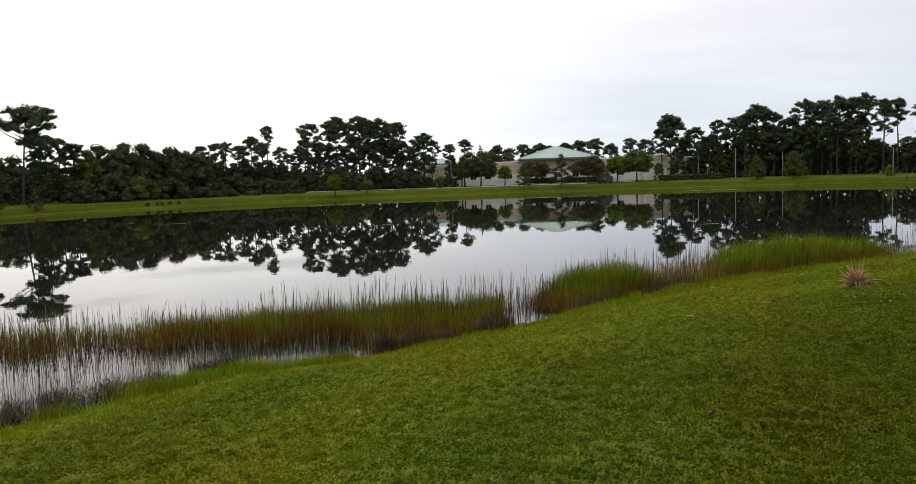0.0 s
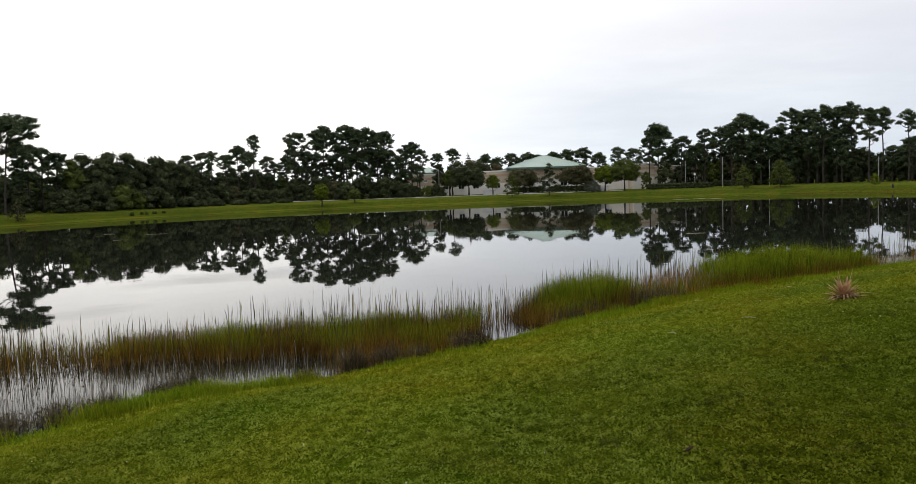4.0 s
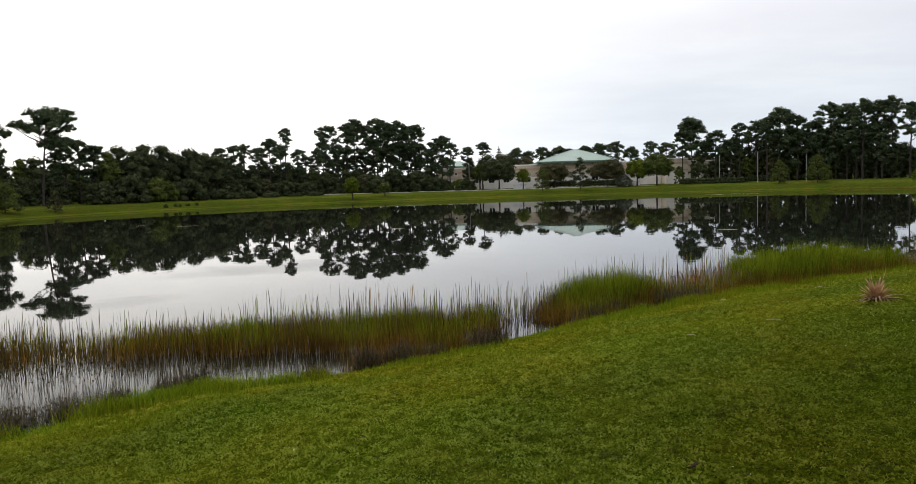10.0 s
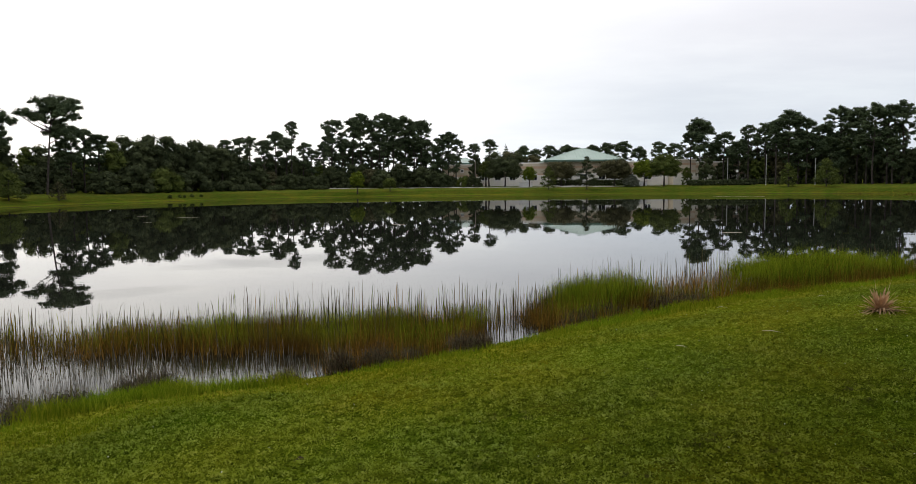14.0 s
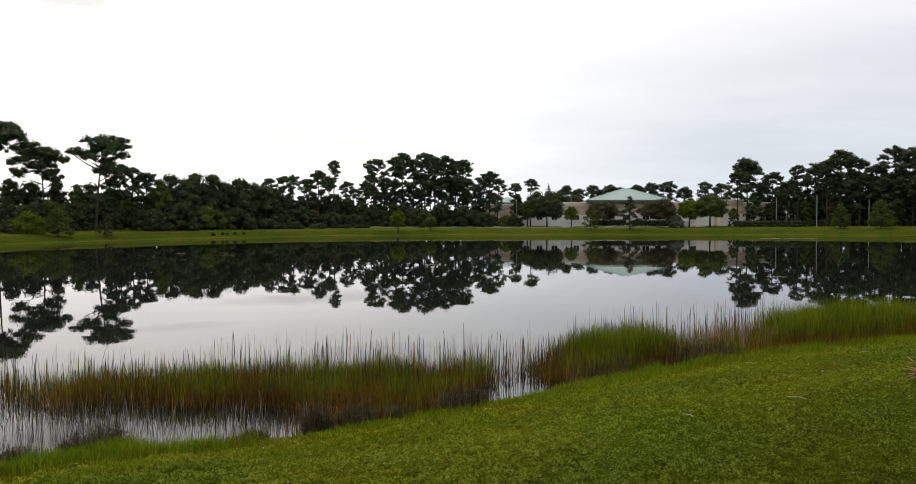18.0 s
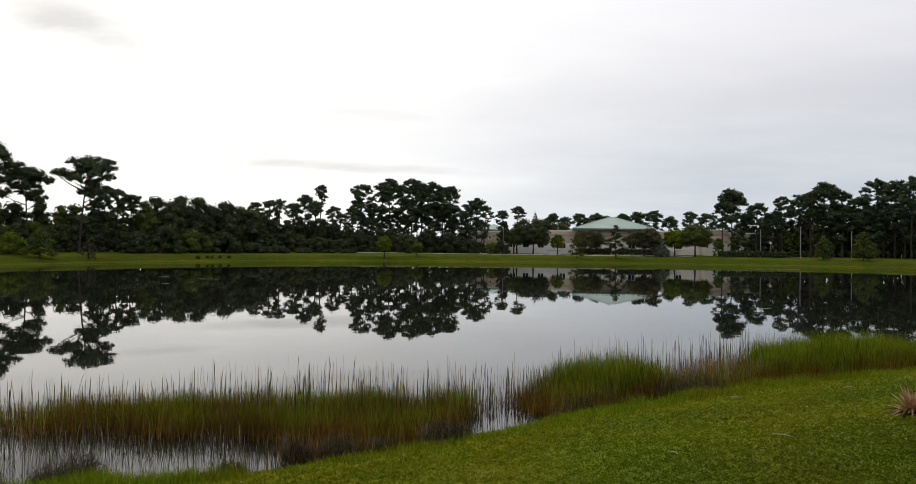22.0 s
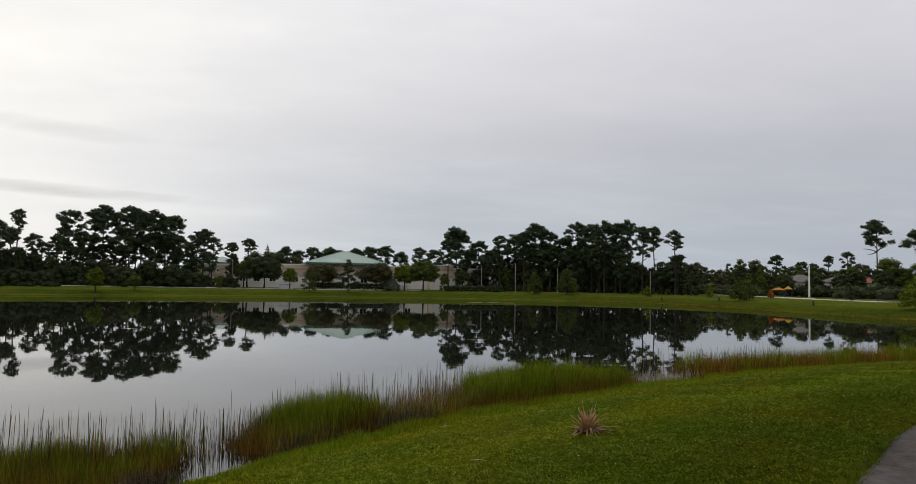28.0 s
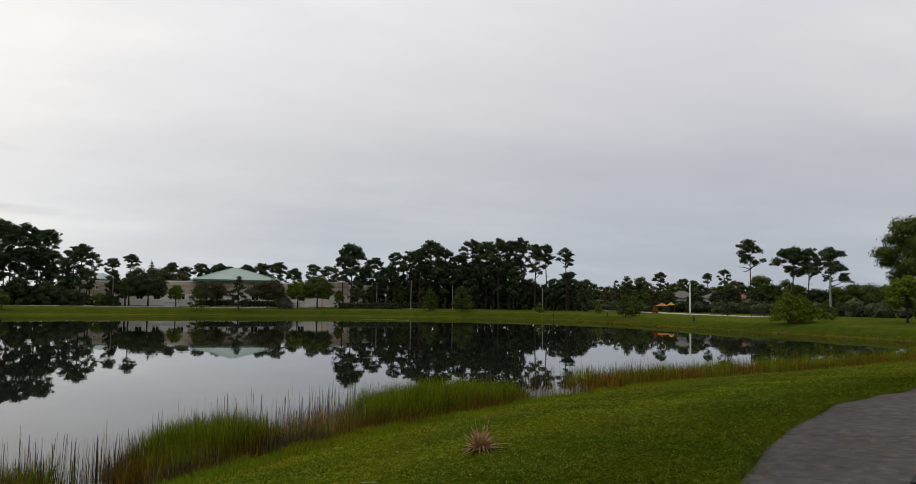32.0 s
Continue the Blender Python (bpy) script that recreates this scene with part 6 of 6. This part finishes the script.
def dead_shrub(x, y, w, h):
    """A tangle of dead twigs with a few curled leaves."""
    z = max(gz(x, y), -0.1)
    t = thing("dead_shrub", x, y, z, "dark tangle of dead twigs at the water's edge", "shrub", "dead shrubs on the shore")
    k = 900
    a, e = rng.uniform(0, 6.28, k), rng.uniform(0.6, 1.55, k)
    start = np.column_stack([rng.normal(0, w * 0.35, k), rng.normal(0, w * 0.25, k), rng.uniform(-0.05, h * 0.4, k)])
    ln = rng.uniform(0.12, 0.5, k) * h * 1.5
    way = np.column_stack([np.cos(a) * np.cos(e), np.sin(a) * np.cos(e), np.sin(e)]) * ln[:, None]
    s = np.column_stack([-np.sin(a), np.cos(a), rng.normal(0, 0.3, k)]) * rng.uniform(0.0015, 0.004, (k, 1))
    v = np.stack([start - s, start + s, start + way + s * 0.4, start + way - s * 0.4], 1).reshape(-1, 3)
    tagged(bulk("twig_tangle", v, np.arange(4 * k).reshape(-1, 4), TWIG, t), kind="stuff")
    v, f = leaf_cloud([(0, 0, h * 0.42, w * 0.6, h * 0.45), (w * 0.4, 0, h * 0.35, w * 0.4, h * 0.35), (-w * 0.4, 0.05, h * 0.35, w * 0.4, h * 0.35)], 5200, 0.013, 0.0, 1.0, 0.0)
    tagged(bulk("leaf_mat", v, f, FOLIAGE["rust"], t), kind="stuff")


for x, y, w, h in ((-5.6, 9.0, 0.5, 0.42), (-5.2, 9.5, 0.5, 0.42), (-4.7, 9.9, 0.5, 0.4), (-4.3, 10.35, 0.4, 0.34), (-3.40, 10.75, 0.42, 0.50), (-3.75, 10.7, 0.34, 0.36), (-1.25, 12.0, 0.30, 0.44), (-0.75, 12.2, 0.36, 0.42), (-0.3, 12.55, 0.25, 0.30),
                   (0.48, 12.95, 0.36, 0.42), (0.75, 13.2, 0.26, 0.32), (2.6, 15.5, 0.5, 0.42), (3.1, 16.0, 0.5, 0.46), (2.3, 15.2, 0.3, 0.28), (4.3, 16.75, 0.45, 0.5), (4.8, 17.1, 0.55, 0.52), (5.3, 17.55, 0.4, 0.42), (-1.9, 11.5, 0.26, 0.24), (3.6, 16.35, 0.4, 0.36)):
    dead_shrub(x, y, w, h)

# fine grey dead stems and button-headed rushes in the shallows before the sedge
SHALLOWS = [(-6.6, 8.3), (-5.2, 8.9), (-4.3, 9.9), (-3.7, 10.7), (-2.4, 11.0), (-1.0, 12.0), (-0.6, 12.5), (-1.6, 12.6), (-3.0, 13.0), (-4.8, 13.0), (-6.6, 12.0)]
xy = scatter(SHALLOWS, 95)
xy = xy[wave(xy, 2.7, 2.2) + rng.uniform(-1, 1, len(xy)) > -0.5]
k = len(xy)
z = np.maximum(ground_height(xy), -0.3) - 0.02
blades(xy, z, rng.uniform(0.14, 0.44, k) - z, rng.uniform(0.0013, 0.0026, k), rng.uniform(0.0, 0.3, k), "dead_stem_bed", (GREY_STEM, REED_DARK), (rng.random(k) < 0.45).astype(int), "fine grey dead stems standing in shallow water", "stems", 0.8, 1.0)
xy = scatter([(-7.5, 8.6), (-5.6, 9.2), (-4.4, 10.2), (-3.6, 11.0), (-4.2, 12.0), (-7.5, 11.4)], 34)
k = len(xy)
z = np.maximum(ground_height(xy), -0.3) - 0.02
h = rng.uniform(0.24, 0.52, k)
r0 = rng.uniform(0.008, 0.016, k)
axes = np.array([(1, 0, 0), (0, 1, 0), (-1, 0, 0), (0, -1, 0), (0, 0, 1.1), (0, 0, -1.1)])
balls = np.column_stack([xy, h])[:, None, :] + axes[None] * r0[:, None, None]
stems = np.column_stack([xy, z])[:, None, :] + np.array([(-0.0018, 0, 0), (0.0018, 0, 0), (0, 0.002, 0)])[None] + np.stack([np.zeros((k, 3)), np.zeros((k, 3)), np.column_stack([np.zeros((k, 2)), h - z])], 1)
faces = np.array([(0, 1, 4), (1, 2, 4), (2, 3, 4), (3, 0, 4), (1, 0, 5), (2, 1, 5), (3, 2, 5), (0, 3, 5), (6, 7, 8)])
v = np.concatenate([balls, stems], 1).reshape(-1, 3)
f = (faces[None] + 9 * np.arange(k)[:, None, None]).reshape(-1, 3)
tagged(bulk("button_rushes", v, f, TWIG), "thin rushes with dark round seed heads in shallow water", "rushes", kind="stuff")

# dead tan stems between the two sedge stands
xy = scatter([(4.4, 17.4), (5.8, 18.3), (7.0, 19.2), (7.2, 20.6), (5.4, 19.6), (4.3, 18.4)], 330)
k = len(xy)
z = np.maximum(ground_height(xy), -0.25) - 0.02
blades(xy, z, rng.uniform(0.25, 0.66, k) - z, rng.uniform(0.002, 0.005, k), rng.uniform(0.0, 0.4, k), "dead_stem_bed", (GREY_STEM, REED_BROWN), (rng.random(k) < 0.55).astype(int), "tan and rust dead stems between sedge stands", "stems", 0.8, 1.0)

# pale bleached stems in the open water of a gap in the sedge
xy = scatter([(12.5, 22.2), (14.4, 23.0), (15.8, 24.1), (14.2, 24.4), (12.4, 23.3)], 170)
k = len(xy)
z = np.maximum(ground_height(xy), -0.3) - 0.02
blades(xy, z, rng.uniform(0.08, 0.34, k) - z, rng.uniform(0.003, 0.006, k), rng.uniform(0.0, 0.35, k), "dead_stem_bed", (PALE_STRAW, GREY_STEM), (rng.random(k) < 0.4).astype(int), "pale bleached stems standing in open shallow water", "stems", 0.8, 1.0)

# taller tufts of fresh grass at the very edge
spots = rng.uniform((-5.5, 7.5), (12.0, 22.5), (2600, 2))
spots = spots[(np.abs(shore_distance(spots) - 0.22) < 0.18) & ((spots[:, 0] < -1.6) | (spots[:, 0] > 3.4)) & (wave(spots, 1.7, 0.9) > -0.1)]
xy = (spots[:, None, :] + rng.normal(0, 0.10, (len(spots), 110, 2))).reshape(-1, 2)
xy = xy[shore_distance(xy) > -0.25]
k = len(xy)
blades(xy, np.maximum(ground_height(xy), -0.05) - 0.01, rng.uniform(0.12, 0.30, k), rng.uniform(0.0025, 0.005, k), rng.uniform(0.15, 0.9, k), "grass_tufts", (FRINGE, REED_GREEN), (rng.random(k) < 0.3).astype(int), "taller tufts of fresh grass at the water's edge", "grass")

# a mound of fresh grass that juts into the shallows
xy = scatter([(-4.3, 9.6), (-3.95, 10.2), (-3.3, 10.55), (-2.4, 10.7), (-1.7, 11.0), (-2.0, 10.6), (-2.8, 10.2), (-3.4, 9.8), (-3.9, 9.3)], 7000)
k = len(xy)
blades(xy, np.maximum(ground_height(xy), -0.05) - 0.01, rng.uniform(0.12, 0.30, k) * (0.5 + 0.8 * uneven(xy, 0.5, 4.0)) * np.clip(-0.35 * xy[:, 0], 0.5, 1.1), rng.uniform(0.0025, 0.005, k), rng.uniform(0.1, 0.8, k), "grass_mound", (FRINGE,), np.zeros(k, int), "bright fresh grass jutting into the shallows", "grass")

# small lawn leaves, thinning out away from the walk
def lawn_leaves(xy, size, name, mat, label):
    """Broad little leaves lying at all slants just over the soil, one triangle each."""
    k = len(xy)
    turn, tilt = rng.uniform(0, 2 * np.pi, k), rng.uniform(0.05, 1.1, k)
    way = np.stack([np.cos(turn) * np.cos(tilt), np.sin(turn) * np.cos(tilt), np.sin(tilt)], 1) * size[:, None]
    side = np.stack([-np.sin(turn), np.cos(turn), rng.uniform(-0.5, 0.5, k)], 1) * (size * rng.uniform(0.30, 0.55, k))[:, None]
    lift = 0.012 + 0.045 * uneven(xy, 0.12, 0.3) + 0.026 * uneven(xy, 0.45, 1.2)
    p = np.column_stack([xy, ground_height(xy) - 0.004 + lift * rng.uniform(0.35, 1.0, k)])
    v = np.stack([p - 0.3 * way - 0.4 * side, p + 0.35 * way + side, p + 0.75 * way - 0.5 * side], 1).reshape(-1, 3)
    return tagged(bulk(name, v, np.arange(3 * k).reshape(-1, 3), mat), label, "grass", kind="stuff")


xy = rng.uniform((-9, 1.5), (36, 27), (8400000, 2))
d = np.hypot(xy[:, 0] - 1.0, xy[:, 1] - 1.2)
xy = xy[(rng.random(len(xy)) < np.clip((5.2 / np.maximum(d, 0.1)) ** 1.8, 0.02, 1.0) * np.clip(0.8 * uneven(xy, 0.12, 0.3) + 0.3 * uneven(xy, 0.45, 1.2) + 0.28, 0.45, 1.0)) & (xy[:, 0] > -0.75 * xy[:, 1] - 2) & (xy[:, 0] < 1.75 * xy[:, 1] + 3)]
s = shore_distance(xy)
left = even(NEAR_EDGE, 0.25)
way = np.gradient(left, axis=0)
on_path = np.zeros(len(xy), bool)
for (px, py), (wx, wy) in zip(left, way / np.linalg.norm(way, axis=1)[:, None]):
    rx, ry = xy[:, 0] - px, xy[:, 1] - py
    u, v = rx * wx + ry * wy, rx * wy - ry * wx
    on_path |= (np.abs(u) < 0.14) & (v > 0.03) & (v < 2.5)
xy = xy[(s > 0.1) & ~on_path]
d = np.hypot(xy[:, 0] - 1.0, xy[:, 1] - 1.2)
lawn_leaves(xy, (0.010 + 0.017 * rng.random(len(xy)) ** 1.6) * (0.75 + 0.5 * uneven(xy, 0.6, 3.0)) * (0.85 + 0.05 * d), "lawn_grass", BLADE, "short mown lawn of broad small green leaves")

# longer, brighter grass along the water's edge
xy = rng.uniform((-8, 6), (24, 27), (900000, 2))
s = shore_distance(xy)
edge_w = 1.6 + 0.7 * wave(xy, 1.1) + 0.25 * wave(xy, 4.1, 0.5) + rng.uniform(-0.25, 0.35, len(xy))
keep = (s > -0.12) & (s < edge_w) & (xy[:, 0] > -6.5)
xy, s = xy[keep], s[keep]
k = len(xy)
blades(xy, ground_height(xy) - 0.01, rng.uniform(0.05, 0.17, k) * (0.75 + 0.4 * np.clip(s / 0.3, 0, 1) - 0.6 * np.clip(s - 0.3, 0, 1.0)) * (0.6 + 1.15 * uneven(xy, 0.45, 2.5) * np.clip((xy[:, 0] - 0.5) / 2.0, 0.5, 1.35)), rng.uniform(0.003, 0.006, k), rng.uniform(0.1, 0.8, k), "shore_grass", (FRINGE,), np.zeros(k, int), "longer bright green grass along the water's edge", "grass")

# brown needles and leaf bits strewn over the path
pe = even(NEAR_EDGE, 0.05)
pe = pe[(pe[:, 1] > 3.0) & (pe[:, 0] < 24)]
way = np.gradient(pe, axis=0)
way /= np.linalg.norm(way, axis=1)[:, None]
pick = rng.integers(0, len(pe), 5200)
across = rng.uniform(0.05, 2.4, 5200)
xy = pe[pick] + across[:, None] * np.stack([way[pick, 1], -way[pick, 0]], 1)
xy = xy[rng.random(len(xy)) < np.clip(2.2 * uneven(xy, 0.7, 6.0) - 0.6, 0.05, 1.0)]
k = len(xy)
turn, ln = rng.uniform(0, 6.28, k), rng.uniform(0.02, 0.075, k)
a = np.stack([np.cos(turn), np.sin(turn), np.zeros(k)], 1) * ln[:, None]
b = np.stack([-np.sin(turn), np.cos(turn), np.zeros(k)], 1) * rng.uniform(0.002, 0.007, (k, 1))
p = np.column_stack([xy, ground_height(xy) + 0.049 + rng.uniform(0, 0.004, k)])
v = np.stack([p - a - b, p + a, p - 0.2 * a + b], 1).reshape(-1, 3)
tagged(bulk("path_litter", v, np.arange(3 * k).reshape(-1, 3), REED_BROWN), "brown needles and leaf bits strewn on the path", "litter", kind="stuff")

# ragged tufts that lean over the edge of the path
pe = even(NEAR_EDGE, 0.02)
pe = pe[(pe[:, 1] > 2.0) & (pe[:, 0] < 22)]
xy = np.repeat(pe, 9, 0) + rng.normal(0, 0.035, (len(pe) * 9, 2)) + (-0.03, 0.02)
k = len(xy)
blades(xy, ground_height(xy), rng.uniform(0.06, 0.12, k), rng.uniform(0.002, 0.005, k), rng.uniform(0.3, 1.1, k), "edge_grass", (BLADE,), np.zeros(k, int), "ragged grass leaning over the path edge", "grass")

# the same along the shore farther off, coarser
xy = rng.uniform((22, 22), (52, 40), (160000, 2))
s = shore_distance(xy)
keep = (s > -0.2) & (s < 0.9 + 0.6 * wave(xy, 0.9))
xy = xy[keep]
k = len(xy)
blades(xy, ground_height(xy) - 0.01, rng.uniform(0.08, 0.26, k), rng.uniform(0.007, 0.012, k), rng.uniform(0.1, 0.8, k), "shore_grass", (FRINGE, REED_BROWN), (rng.random(k) < 0.3).astype(int), "longer green and tawny grass along the water's edge", "grass")

# specks of pale clover flower in the lawn
xy = rng.uniform((-4, 3), (14, 18), (520, 2))
xy = xy[(shore_distance(xy) > 1.0) & (xy[:, 0] < 1.1 * xy[:, 1] - 1)]
lawn_leaves(xy, rng.uniform(0.012, 0.022, len(xy)), "clover_flowers", PETAL, "tiny pale clover flowers scattered in the lawn")

# rank olive grass at the foot of the far bank
xy = rng.uniform((38, 36), (72, 128), (110000, 2))
s = shore_distance(xy)
xy = xy[(s > -0.5) & (s < 1.6)]
k = len(xy)
old = rng.random(k) < 0.1
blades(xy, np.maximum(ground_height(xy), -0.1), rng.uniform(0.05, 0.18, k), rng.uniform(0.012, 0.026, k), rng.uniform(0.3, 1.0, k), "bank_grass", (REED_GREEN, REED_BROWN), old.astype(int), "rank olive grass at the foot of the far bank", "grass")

# woods that close the horizon all round
puffs = []
for k in range(520):
    ang = 6.283 * k / 520 + rng.uniform(-0.004, 0.004)
    rad = rng.uniform(262, 285)
    x, y = 5 + rad * math.sin(ang), 70 + rad * math.cos(ang)
    hh = rng.uniform(3.6, 7.0)
    puffs += [(x, y, 1.4 + hh * 0.3, 3.2, hh * 0.36), (x + rng.uniform(-1, 1), y, 1.4 + hh * 0.72, 2.3, hh * 0.32)]
v, f = leaf_cloud(puffs, 7, 0.6, 0.0, 1.0, 0.85)
tagged(bulk("far_woods", v, f, FOLIAGE["dark"]), "distant dark woods round the horizon", "woods", kind="stuff")

# dark understorey that fills the foot of the woods
puffs = []
for x, y in even(np.vstack([LOOP, LOOP[:1]]), 1.7):
    out = math.atan2(y - 75.0, x - 5.0)
    if y < 62 or (-14 < x < 62 and y > 110):
        continue
    for k in range(2):
        far = rng.uniform(35, 46) if x < 0 else rng.uniform(34, 42)
        puffs.append((x + far * math.cos(out), y + far * math.sin(out), 1.3 + rng.uniform(0.2, 1.6), rng.uniform(1.3, 2.2), rng.uniform(0.9, 1.6)))
v, f = leaf_cloud(puffs, 60, 0.2, 0.0, 1.0, 0.85)
tagged(bulk("understorey", v, f, FOLIAGE["dark"]), "dark tangled understorey at the foot of the woods", "undergrowth", kind="stuff")

# ---------------------------------------------------------------- pavement slabs
paved("pavement", NEAR_EDGE, 2.45, 1.5, 0.006, CONCRETE, "worn grey concrete path curving past the lawn", 0.045)
paved("pavement", FAR_EDGE, 1.9, 3.0, 0.01, PALE_CONCRETE, "pale concrete path along the far bank", 0.03)
paved("pavement", EAST_EDGE, 2.6, 3.0, 0.01, PALE_CONCRETE, "pale concrete path behind the far lawn", 0.03)
